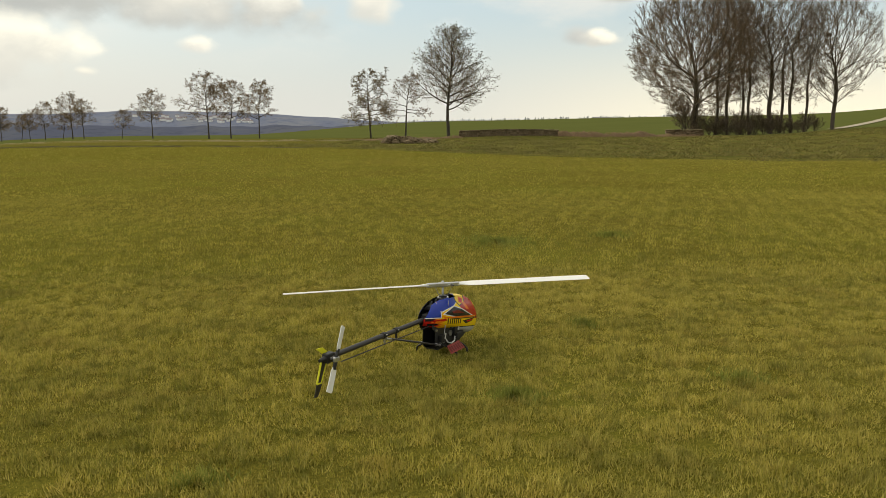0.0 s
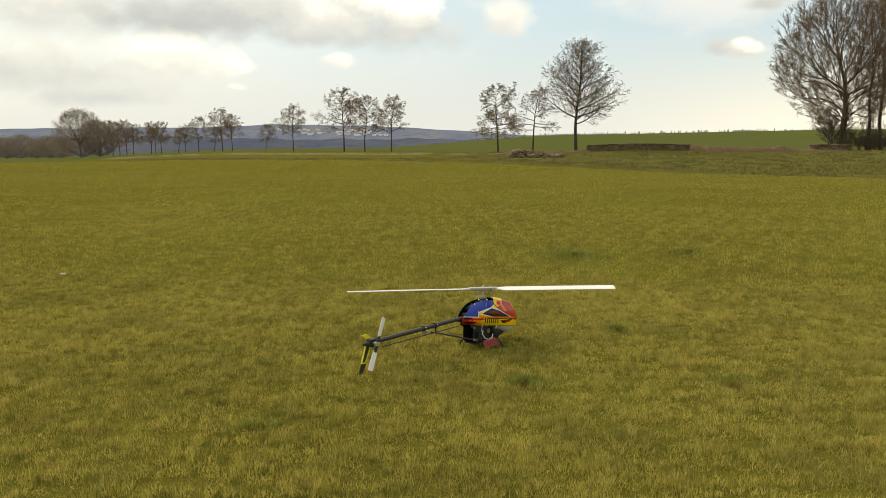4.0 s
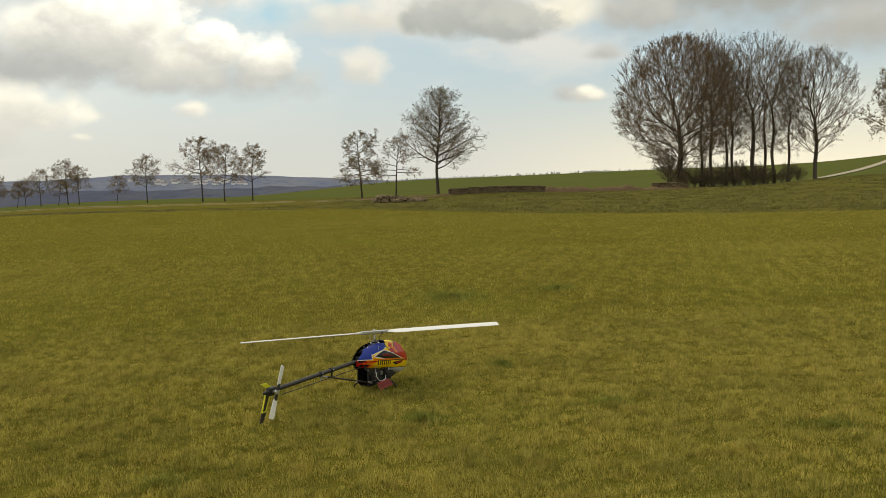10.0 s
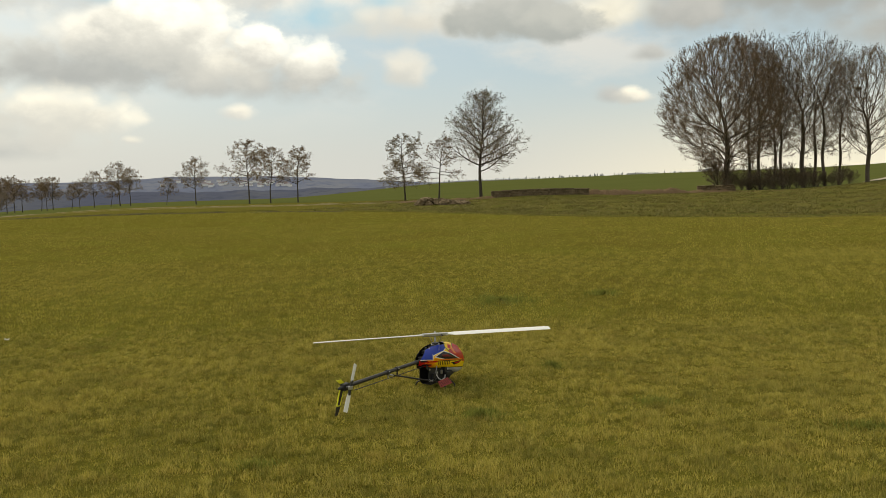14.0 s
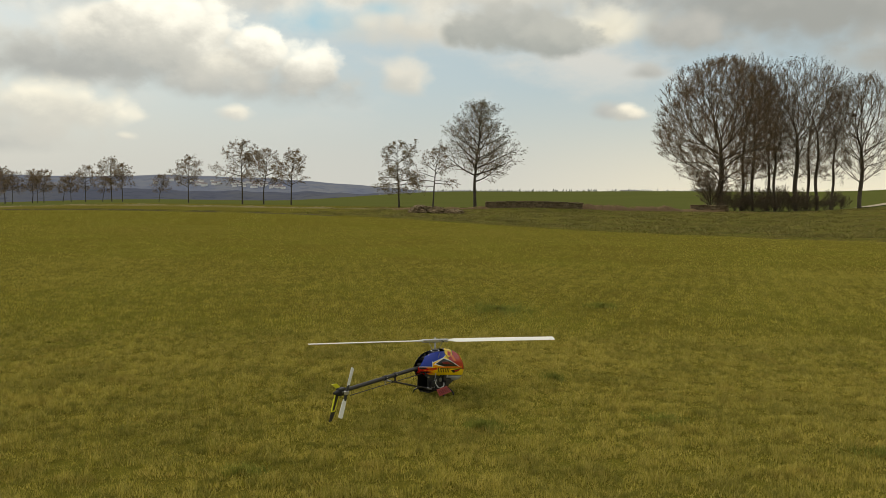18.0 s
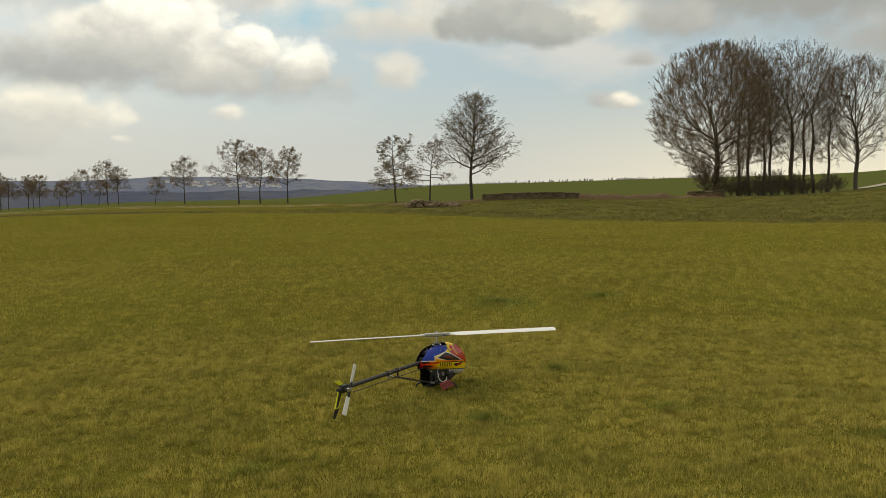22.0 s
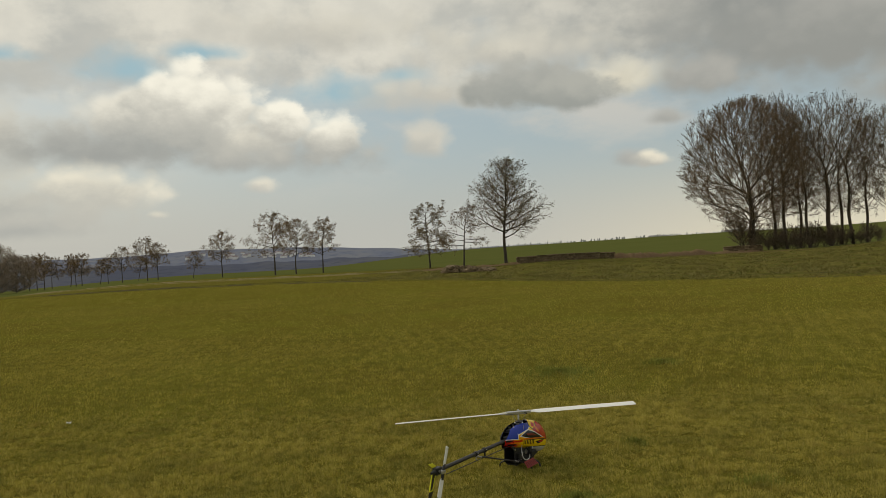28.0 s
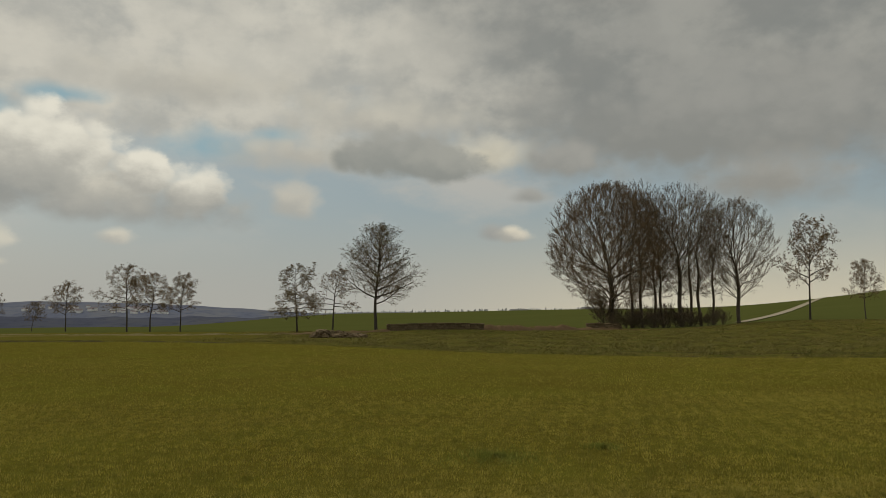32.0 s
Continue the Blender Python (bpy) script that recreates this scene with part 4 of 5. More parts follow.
    for side in (-1, 1):
        s = part("boom_brace", rod((-0.115, side * 0.046, 0.118), (-0.555, side * 0.016, bz(-0.555) - 0.012), 0.0045, 10), carbon, root, "thin carbon brace under the boom")
        part("ferrule", rod((-0.115, side * 0.046, 0.118), (-0.15, side * 0.0436, 0.1295), 0.0062, 10), alu, s, "bright alloy ferrule")
        part("ferrule", rod((-0.52, side * 0.0184, bz(-0.555) - 0.026), (-0.558, side * 0.0158, bz(-0.555) - 0.012), 0.0062, 10), alu, s, "bright alloy ferrule")
    part("tail_push_rod", rod((-0.10, -0.020, 0.228), (-0.91, -0.022, bz(-0.91) - 0.030), 0.0028, 8), carbon, root, "thin tail control rod")
    part("tail_gearbox", box(0.052, 0.034, 0.042, pose(-0.965, 0, 0.270), 0.006), black, root, "black tail gearbox")
    part("tail_cap", rod((-0.988, 0, 0.270), (-1.025, 0, 0.270), 0.014, 14, 0.007), black, root)
    th = part("tail_hub", rod((-0.970, -0.016, 0.270), (-0.970, -0.050, 0.270), 0.006, 12), alu, root, "bright alloy tail rotor shaft")
    part("tail_slider", rod((-0.970, -0.030, 0.270), (-0.970, -0.040, 0.270), 0.013, 14), black, th)
    part("hub_block", box(0.030, 0.016, 0.020, pose(-0.970, -0.044, 0.270), 0.003), alu, th, "bright alloy hub")
    for k in range(2):
        m = pose(-0.970, -0.044, 0.270) @ Matrix.Rotation(math.radians(112 + 180 * k), 4, "Y") @ Matrix.Rotation(math.radians(10), 4, "X")
        bm = box(0.036, 0.012, 0.015, pose(0.026, 0, 0), 0.003)
        bm.transform(m)
        g = part("tail_grip", bm, black, root, "black blade grip")
        bm = plate([(0.036, -0.009), (0.05, -0.014), (0.138, -0.016), (0.142, 0.010), (0.136, 0.015), (0.05, 0.014), (0.036, 0.009)], -0.002, 0.002)
        bm.transform(m)
        b = part("tail_blade", bm, white, g, "white tail rotor blade")
    # fin
    fin = [(-0.948, 0.268), (-0.985, 0.268), (-1.025, 0.165), (-1.042, 0.112), (-1.020, 0.112), (-0.995, 0.150)]
    f = part("tail_fin", plate(fin, 0.018, 0.021), carbon, root, "black carbon tail fin")
    for p, q in zip(((-0.950, 0.262), (-0.987, 0.262), (-1.023, 0.165), (-0.996, 0.165)), ((-0.996, 0.165), (-1.023, 0.165), (-0.996, 0.165), (-0.996, 0.165))):
        if (Vector((p[0], 0, p[1])) - Vector((q[0], 0, q[1]))).length > 0.01:
            part("fin_edge", rod((p[0], 0.0195, p[1]), (q[0], 0.0195, q[1]), 0.0042, 8), yellow, f, "yellow fin edging")
    part("upper_fin", plate([(-0.948, 0.288), (-0.985, 0.288), (-1.025, 0.318), (-0.982, 0.315)], 0.016, 0.020), yellow, f, "small yellow upper fin")
    # rotor head
    part("mast", rod((0, 0, 0.29), (0, 0, 0.422), 0.0062, 12), steel, root, "steel rotor mast", True)
    sw = part("swashplate", rod((0, 0, 0.338), (0, 0, 0.346), 0.030, 22), alu, root, "bright alloy swashplate")
    part("swash_ring", rod((0, 0, 0.346), (0, 0, 0.355), 0.022, 22), black, sw)
    head = part("rotor_head", box(0.052, 0.024, 0.022, pose(0, 0, 0.412, 0, 0, ROTOR), 0.004), alu, root, "bright alloy rotor head")
    part("head_button", rod((0, 0, 0.422), (0, 0, 0.432), 0.010, 14, 0.006), alu, head)
    for k in range(2):
        m = pose(0, 0, 0.412, 0, 0, ROTOR + 180 * k)
        bm = box(0.066, 0.022, 0.022, m @ pose(0.056, 0, 0), 0.005)
        g = part("blade_grip", bm, alu, head, "bright alloy blade grip")
        part("pitch_arm", box(0.010, 0.040, 0.008, m @ pose(0.045, -0.026, 0), 0.002), black, g)
        a, b = m @ Vector((0.040, -0.044, 0)), Matrix.Translation((0, 0, 0.346)) @ Matrix.Rotation(math.radians(ROTOR + 180 * k - 60), 4, "Z") @ Vector((0.026, 0, 0))
        part("link_rod", rod(a, b, 0.0020, 8), steel, head)
        bm = bmesh.new()
        prof = [(0.032, 0.000), (0.026, 0.0045), (0.006, 0.0052), (-0.034, 0.0006), (-0.034, -0.0006), (0.006, -0.0036), (0.024, -0.0034)]
        rings = []
        for r, w in ((0.078, 0.40), (0.10, 0.42), (0.135, 0.95), (0.16, 1.0), (0.45, 1.0), (0.800, 1.0), (0.817, 0.97), (0.825, 0.80)):
            droop = -0.0035 * (r / 0.79) ** 2
            rings.append([bm.verts.new((r, y * w, z * (1.6 if w < 0.5 else 1) + droop)) for y, z in prof])
        for u, v in zip(rings, rings[1:]):
            for i in range(len(prof)):
                j = (i + 1) % len(prof)
                bm.faces.new((u[i], u[j], v[j], v[i]))
        bm.faces.new(rings[0][::-1])
        bm.faces.new(rings[-1])
        bmesh.ops.recalc_face_normals(bm, faces=bm.faces[:])
        mm = m @ Matrix.Rotation(math.radians(8), 4, "X")
        bm.transform(mm)
        bl = part("rotor_blade", bm, white, head, "white rotor blade")
    root.matrix_basis = pose(HELI[0], HELI[1], -0.055, 0, 0, HELI[2])
    return root


HELI = (-0.122, 4.95, 58.8)
ROTOR = 13.0 - HELI[2]
helicopter()


# ---- ruined walls ----
def stone_mesh(seed):
    rng = random.Random(seed)
    bm = bmesh.new()
    bmesh.ops.create_cube(bm, size=1)
    bmesh.ops.bevel(bm, geom=bm.edges[:], offset=0.13, segments=1, affect="EDGES")
    for v in bm.verts:
        v.co += Vector((rng.gauss(0, 0.05), rng.gauss(0, 0.05), rng.gauss(0, 0.05)))
    me = bpy.data.meshes.new("stone")
    bm.to_mesh(me)
    bm.free()
    return me


def stone_material():
    a = Mat("field_stone", 0.9, 0, 0.2)
    info = a.N.new("ShaderNodeObjectInfo")
    n = a.noise(3, 5)
    c = a.mix(info.outputs["Random"], (0.125, 0.088, 0.052), (0.245, 0.178, 0.110))
    c = a.mix(a.smooth(n, 0.35, 0.7), c, a.mix(0.5, c, (0.05, 0.055, 0.02)))
    a.color(c)
    a.bump(n, 0.8, 0.05)
    return a.mat


STONE = stone_material()
STONES = [stone_mesh(s) for s in range(6)]
for me in STONES:
    me.materials.append(STONE)


def ruined_wall(x0, x1, y, tall, label, seed, ragged=0.25, long=0.62, thick=0.5, turn=0.0):
    rng = random.Random(seed)
    root = new("stone_wall")
    tagged(root, label, "stone wall", "ruined walls")
    cx = (x0 + x1) / 2
    z0 = stand(cx, y)
    root.matrix_basis = pose(cx, y, z0, 0, 0, turn)
    rows = max(2, round(tall / 0.21))
    h = tall / rows
    for r in range(rows):
        x = x0 - cx
        while x < x1 - cx - 0.12:
            w = min(long * rng.uniform(0.6, 1.35), x1 - cx - x)
            edge = min(x - (x0 - cx), (x1 - cx) - x) / (x1 - x0)
            gone = r == rows - 1 and rng.random() < ragged or ragged > 0.1 and r > 0 and edge < 0.03 * r and rng.random() < 0.6
            if not gone:
                gz = stand(cx + x + w / 2, y) - z0
                ob = new("stone", rng.choice(STONES))
                ob.parent = root
                lie = 0.02 if ragged < 0.1 else 0.09
                ob.matrix_basis = Matrix.Translation((x + w / 2, rng.gauss(0, lie), gz + h * (r + 0.42))) @ Euler((rng.gauss(0, lie), rng.gauss(0, lie), rng.gauss(0, lie))).to_matrix().to_4x4() @ Matrix.Diagonal((w, thick, h * rng.uniform(1.0, 1.12), 1))
            x += w
    if ragged < 0.1:
        x = x0 - cx
        while x < x1 - cx - 0.5:
            w = min(rng.uniform(0.8, 1.3), x1 - cx - x)
            gz = stand(cx + x + w / 2, y) - z0
            ob = new("capstone", rng.choice(STONES))
            ob.parent = root
            ob.matrix_basis = Matrix.Translation((x + w / 2, -0.02, gz + tall + 0.03)) @ Euler((rng.gauss(0, 0.02), rng.gauss(0, 0.015), 0)).to_matrix().to_4x4() @ Matrix.Diagonal((w, thick + 0.12, 0.12, 1))
            x += w
    return root


ruined_wall(3.35, 14.2, 85, 0.64, "long low wall of weathered brown stones", 3, 0.0, 0.36)


def stone_heap(x0, x1, y, tall, count, label, seed):
    rng = random.Random(seed)
    root = new("stone_heap")
    tagged(root, label, "stone heap", "ruined walls")
    cx = (x0 + x1) / 2
    z0 = stand(cx, y)
    root.matrix_basis = pose(cx, y, z0)
    for k in range(count):
        u = rng.uniform(-1, 1)
        v = rng.gauss(0, 0.32)
        top = tall * (1 - abs(u) ** 6) * (0.72 - 0.28 * math.sin(u * 2.2)) * max(0.1, 1 - v * v)
        w = rng.uniform(0.26, 0.62)
        x = u * (x1 - x0) / 2
        ob = new("stone", rng.choice(STONES))
        ob.parent = root
        gz = stand(cx + x, y + v) - z0
        ob.matrix_basis = Matrix.Translation((x, v, gz + top * rng.uniform(0.15, 0.9))) @ Euler((rng.gauss(0, 0.25), rng.gauss(0, 0.25), rng.uniform(0, 3))).to_matrix().to_4x4() @ Matrix.Diagonal((w, w * rng.uniform(0.6, 0.9), w * rng.uniform(0.35, 0.6), 1))


stone_heap(-4.0, 0.7, 68, 0.72, 210, "collapsed heap of dark field stones in the grass", 4)
ruined_wall(29.3, 34.0, 96, 0.74, "short low stone wall beside the copse", 5, 0.0, 0.6)


def earth_bank(line, wide, tall, label, seed, soils=((0.115, 0.074, 0.042), (0.20, 0.138, 0.082))):
    """A low worn bank of bare earth with turf on its crown, along a line on the ground."""
    g = np.random.default_rng(seed)
    n, m = 150, 11
    line = np.array(line, float)
    t = np.linspace(0, len(line) - 1, n)
    px, py = np.interp(t, range(len(line)), line[:, 0]), np.interp(t, range(len(line)), line[:, 1])
    tx, ty = np.gradient(px), np.gradient(py)
    ln = np.hypot(tx, ty)
    nx, ny = -ty / ln, tx / ln
    ends = sstep(0, 0.06, t / t[-1]) * (1 - sstep(0.94, 1.0, t / t[-1]))
    rise = tall * ends * (0.72 + 0.40 * np.clip(lumpy(px, py, 0.8, seed), -1, 1))
    V = []
    for i in range(n):
        for k in range(m):
            w = (k / (m - 1) - 0.5) * wide
            x, y = px[i] + nx[i] * w, py[i] + ny[i] * w
            q = math.cos(math.pi * (k / (m - 1) - 0.5)) ** 0.8
            V.append((x, y, stand(x, y) - 0.06 + rise[i] * q * (1 + 0.12 * g.normal())))
    F = [(i * m + k, i * m + k + 1, (i + 1) * m + k + 1, (i + 1) * m + k) for i in range(n - 1) for k in range(m - 1)]
    me = bpy.data.meshes.new("earth_bank")
    me.from_pydata(V, [], F)
    me.polygons.foreach_set("use_smooth", np.ones(len(me.polygons), bool))
    a = Mat("bank_earth", 1.0, 0, 0.05)
    soil = a.mix(a.noise(2.5, 5), *soils)
    turf = a.mix(a.noise(6.0, 5), (0.060, 0.066, 0.014), (0.150, 0.135, 0.034))
    geo = a.N.new("ShaderNodeNewGeometry")
    sep = a.N.new("ShaderNodeSeparateXYZ")
    a.L.new(geo.outputs["Normal"], sep.inputs[0])
    cover = a.m("ADD", sep.outputs[2], a.m("MULTIPLY", a.m("SUBTRACT", a.noise(1.1, 5, 0.65), 0.5), 0.9))
    a.color(a.mix(a.smooth(cover, 0.93, 1.12), soil, turf))
    a.bump(a.noise(7.0, 6, 0.7), 0.8, 0.08)
    me.materials.append(a.mat)
    return tagged(new("earth_bank", me), label, "earth bank", kind="structure")


# ---- shrubs, copse floor, distance ----
SHRUB = spec_leader(stems=9, lean=0.42, depth=3, kids=(11, 7, 5), start=(0.08, 0.15, 0.1), angle=(0.6, 0.6, 0.6), up=(0.2, 0.3, 0.2, 0.1), girth=0.010, thick=0.02,
                    leafy=0.15, leaves=2, leaf=0.08, twig=0.015, wiggle=0.07, crown=lambda h: 1.5 * (1 - h) ** 0.5 + 0.4)
shrubs = [make_tree("shrub", s, SHRUB, 3.6, BARK_DARK, TWIG, LEAF_BROWN, "leafless thicket at the foot of the copse", "copse shrubs") for s in (41, 42, 43)]
SHRUB_AT = [(1236, 112, 1.25), (1262, 111, 0.60), (1290, 111, 0.62), (1312, 110, 0.50), (1338, 111, 0.60), (1358, 112, 0.85), (1372, 111, 0.62), (1396, 112, 0.55), (1420, 111, 0.50), (1446, 112, 0.62), (1462, 113, 0.40), (1328, 117, 0.80), (1388, 117, 0.70), (1288, 117, 0.75), (1250, 110, 0.45), (1276, 110, 0.42), (1300, 111, 0.45), (1324, 110, 0.42), (1348, 110, 0.40), (1384, 110, 0.42), (1408, 111, 0.40), (1434, 110, 0.40)]
for i, (px, d, s) in enumerate(SHRUB_AT):
    ob = shrubs[i] if i < 3 else copy_thing(shrubs[i % 3], Matrix())
    tagged(ob, category="shrub")
    place(ob, *at_bearing(px, d), turn=i * 1.7, scale=s * (1.55 if i % 3 == 1 else 1.25), wide=s * 1.3)
# tall thickets where the row ends
PALE_TWIG = plain("pale_twigs", (0.36, 0.295, 0.225), 0.95, var=0.3, scale=0.5, spec=0.1)
bush = dome_tree(51, 9.4, 0.4, 0.0, 4.8, 1500, BARK_DARK, PALE_TWIG, LEAF_BROWN, "large bushy thicket of grey-brown twigs", "far thickets", 0.11, 0.0, 0.30, 0.3, 2)
bush.name = "thicket"
tagged(bush, category="bush")
place(bush, *at_bearing(-112, 145))
for i, (px, d, s) in enumerate(((-72, 150, 0.78), (-150, 160, 0.48), (-178, 165, 0.52), (-205, 168, 0.46), (-235, 172, 0.6), (-268, 176, 0.55), (-300, 180, 0.6))):
    place(copy_thing(bush, Matrix()), *at_bearing(px, d), turn=i * 2.1 + 1, scale=s, wide=s * 1.25)
# single young trees on the slope beyond the copse
for px, d, s, k in ((1634, 104, 1.70, 0), (1748, 108, 1.05, 1)):
    ob = copy_thing(row[k], Matrix())
    tagged(ob, "lone young tree on the slope by the track", "tree", "trees along the track")
    place(ob, *at_bearing(px, d), turn=px, scale=s, wide=s * 0.72)
# old nest
rng = random.Random(9)
bm = bmesh.new()
bmesh.ops.create_icosphere(bm, subdivisions=2, radius=0.42)
for v in bm.verts:
    v.co = Vector((v.co.x, v.co.y, v.co.z * 0.75)) * (1 + rng.gauss(0, 0.12))
me = bpy.data.meshes.new("nest")
bm.to_mesh(me)
bm.free()
me.materials.append(BARK_DARK)
nest = tagged(new("nest", me), "dark twig nest high in a bare tree", "nest")
nest.location = (57.1, 111.9, 14.4)


def strip(name, pts, width, mat, label):
    """A strip of track laid on the terrain."""
    V, F = [], []
    n = 60
    for i in range(n + 1):
        t = i / n * (len(pts) - 1)
        k = min(int(t), len(pts) - 2)
        p = Vector(pts[k]).lerp(Vector(pts[k + 1]), t - k)
        d = (Vector(pts[k + 1]) - Vector(pts[k])).normalized()
        s = Vector((d.y, -d.x)) * width / 2
        for q in (p - s, p + s):
            V.append((q.x, q.y, stand(q.x, q.y) + 0.12))
    for i in range(n):
        F.append((2 * i, 2 * i + 1, 2 * i + 3, 2 * i + 2))
    me = bpy.data.meshes.new(name)
    me.from_pydata(V, [], F)
    me.materials.append(mat)
    return tagged(new(name, me), label, "track", kind="structure")


strip("farm_track", [(64, 122), (84, 150), (150, 238), (250, 370), (330, 440)], 2.4, plain("pale_dirt", (0.36, 0.31, 0.22), 0.95, 0, 0.3, 0.5), "pale dirt track climbing the slope")


# hill colours with the distance haze painted in as a blue-grey tint
def hazed_hill_material(name, c1, c2, c3):
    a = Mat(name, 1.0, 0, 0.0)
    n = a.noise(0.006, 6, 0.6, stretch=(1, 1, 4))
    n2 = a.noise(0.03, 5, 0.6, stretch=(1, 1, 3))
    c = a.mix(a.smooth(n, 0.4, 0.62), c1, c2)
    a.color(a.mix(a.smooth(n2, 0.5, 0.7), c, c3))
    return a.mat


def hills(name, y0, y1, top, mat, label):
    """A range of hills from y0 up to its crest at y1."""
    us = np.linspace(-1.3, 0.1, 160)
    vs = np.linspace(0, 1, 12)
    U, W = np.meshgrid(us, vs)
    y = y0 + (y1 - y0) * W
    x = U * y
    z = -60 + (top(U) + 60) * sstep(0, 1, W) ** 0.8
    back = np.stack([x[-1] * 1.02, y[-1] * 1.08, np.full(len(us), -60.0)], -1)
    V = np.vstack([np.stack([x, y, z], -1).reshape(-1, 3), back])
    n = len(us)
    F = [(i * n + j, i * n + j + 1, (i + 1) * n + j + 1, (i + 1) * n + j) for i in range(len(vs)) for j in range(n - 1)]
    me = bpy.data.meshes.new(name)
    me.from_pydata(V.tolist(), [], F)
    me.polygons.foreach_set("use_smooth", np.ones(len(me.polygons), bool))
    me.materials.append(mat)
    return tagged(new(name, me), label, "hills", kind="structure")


def far_top(u):
    return 78 + 10 * np.exp(-((u + 0.36) / 0.06) ** 2) - 36 * sstep(-0.25, -0.03, u) + 1.5 * np.sin(u * 41) + 1.0 * np.sin(u * 97 + 1)


def near_top(u):
    return 24 + 6 * np.sin(u * 9 + 1.0) + 1.5 * np.sin(u * 60) + 1.2 * np.sin(u * 133 + 2) - 8 * sstep(-0.25, -0.05, u)


# the blue in these base colours stands in for haze
hills("backdrop_far_hills", 1900, 2900, far_top, hazed_hill_material("far_hills", (0.140, 0.160, 0.222), (0.178, 0.192, 0.226), (0.112, 0.128, 0.186)), "wooded hills on the skyline, tinted blue-grey with painted haze")
hills("backdrop_near_hills", 1300, 1800, near_top, hazed_hill_material("near_hills", (0.082, 0.092, 0.130), (0.102, 0.110, 0.134), (0.066, 0.074, 0.106)), "dark wooded rise in the valley, tinted with painted haze")


def far_village():
    rng = random.Random(17)
    wall = plain("far_render", (0.80, 0.80, 0.80), 0.9, var=0.2, scale=0.02)
    roof = plain("far_roof", (0.22, 0.19, 0.20), 0.9, var=0.3, scale=0.02)
    for k in range(46):
        u = rng.choice((rng.gauss(-0.325, 0.018), rng.gauss(-0.25, 0.016), rng.gauss(-0.32, 0.05)))
        w = rng.uniform(0.58, 0.70)
        y = 1900 + 1000 * w
        z = -60 + (float(far_top(np.array(u))) + 60) * float(sstep(0, 1, np.array(w))) ** 0.8
        L, D, H = rng.uniform(9, 20), 10, rng.uniform(5, 8)
        root = new("house")
        root.matrix_basis = pose(u * y, y - 1, z - 1, 0, 0, rng.uniform(-30, 30))
        tagged(root, "tiny pale house on the far hillside", "house", "far village")
        part("wall", box(L, D, H, pose(0, 0, H / 2)), wall, root)
        bm = bmesh.new()
        vs = [bm.verts.new(p) for p in ((-L / 2 - 0.4, -D / 2 - 0.4, H), (L / 2 + 0.4, -D / 2 - 0.4, H), (L / 2 + 0.4, D / 2 + 0.4, H), (-L / 2 - 0.4, D / 2 + 0.4, H), (-L / 2, 0, H + 3), (L / 2, 0, H + 3))]
        for f in ((0, 1, 5, 4), (2, 3, 4, 5), (1, 2, 5), (3, 0, 4), (3, 2, 1, 0)):
            bm.faces.new([vs[i] for i in f])
        part("roof", bm, roof, root)


far_village()


def skyline_row():
    """The thin row of trees beyond the crest of the field."""
    rng = random.Random(23)
    V, F = [], []
    for k in range(480):
        u = rng.uniform(-0.10, 0.42)
        if rng.random() < 0.35 * (0.5 + 0.5 * math.sin(u * 70)):
            continue
        y = rng.uniform(690, 730)
        x = u * y
        z = stand(x, y) - 1
        eye_line = 1.27 + (stand(u * 415, 415) - 1.27) / 415 * y
        top = eye_line + rng.choice((1.0, 1.5, 2.1, 2.8)) * rng.uniform(0.6, 1.1)
        r = rng.uniform(0.25, 0.7)
        b = len(V)
        for h, q in ((z, 0.25), (top - 3.5, 0.3), (top - 2.2, 1.0), (top - 0.8, 0.9), (top, 0.2)):
            for i in range(5):
                a = i * 1.2566 + k
                V.append((x + r * q * math.cos(a) * rng.uniform(0.7, 1.3), y + r * q * math.sin(a), h))
        for s in range(4):
            for i in range(5):
                j = (i + 1) % 5
                F.append((b + s * 5 + i, b + s * 5 + j, b + s * 5 + 5 + j, b + s * 5 + 5 + i))
    me = bpy.data.meshes.new("far_tree_row")
    me.from_pydata(V, [], F)
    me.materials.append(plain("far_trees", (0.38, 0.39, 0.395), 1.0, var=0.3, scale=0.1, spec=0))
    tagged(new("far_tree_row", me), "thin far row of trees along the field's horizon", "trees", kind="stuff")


skyline_row()


def far_barn(px, y, long, tall, label):
    x = (px - 784) / 1358 * y
    line = 1.27 + (stand(x / y * 415, 415) - 1.27) / 415 * y
    z = stand(x, y)
    root = new("barn")
    root.matrix_basis = pose(x, y, z, 0, 0, 8)
    tagged(root, label, "barn", "far farm buildings")
    h = line + tall - z
    part("wall", box(long, 9, h, pose(0, 0, h / 2)), plain("barn_wall", (0.36, 0.36, 0.37), 0.9, var=0.15, scale=0.05), root)
    bm = bmesh.new()
    vs = [bm.verts.new(p) for p in ((-long / 2, -5, h), (long / 2, -5, h), (long / 2, 5, h), (-long / 2, 5, h), (-long / 2, 0, h + 1.3), (long / 2, 0, h + 1.3))]
    for f in ((0, 1, 5, 4), (2, 3, 4, 5), (1, 2, 5), (3, 0, 4), (3, 2, 1, 0)):
        bm.faces.new([vs[q] for q in f])
    part("roof", bm, plain("barn_roof", (0.20, 0.20, 0.21), 0.9, var=0.15, scale=0.05), root)


far_barn(1218, 700, 11, 1.6, "small grey barn on the far field crest")
far_barn(1092, 720, 18, 0.5, "long low pale barn on the horizon")


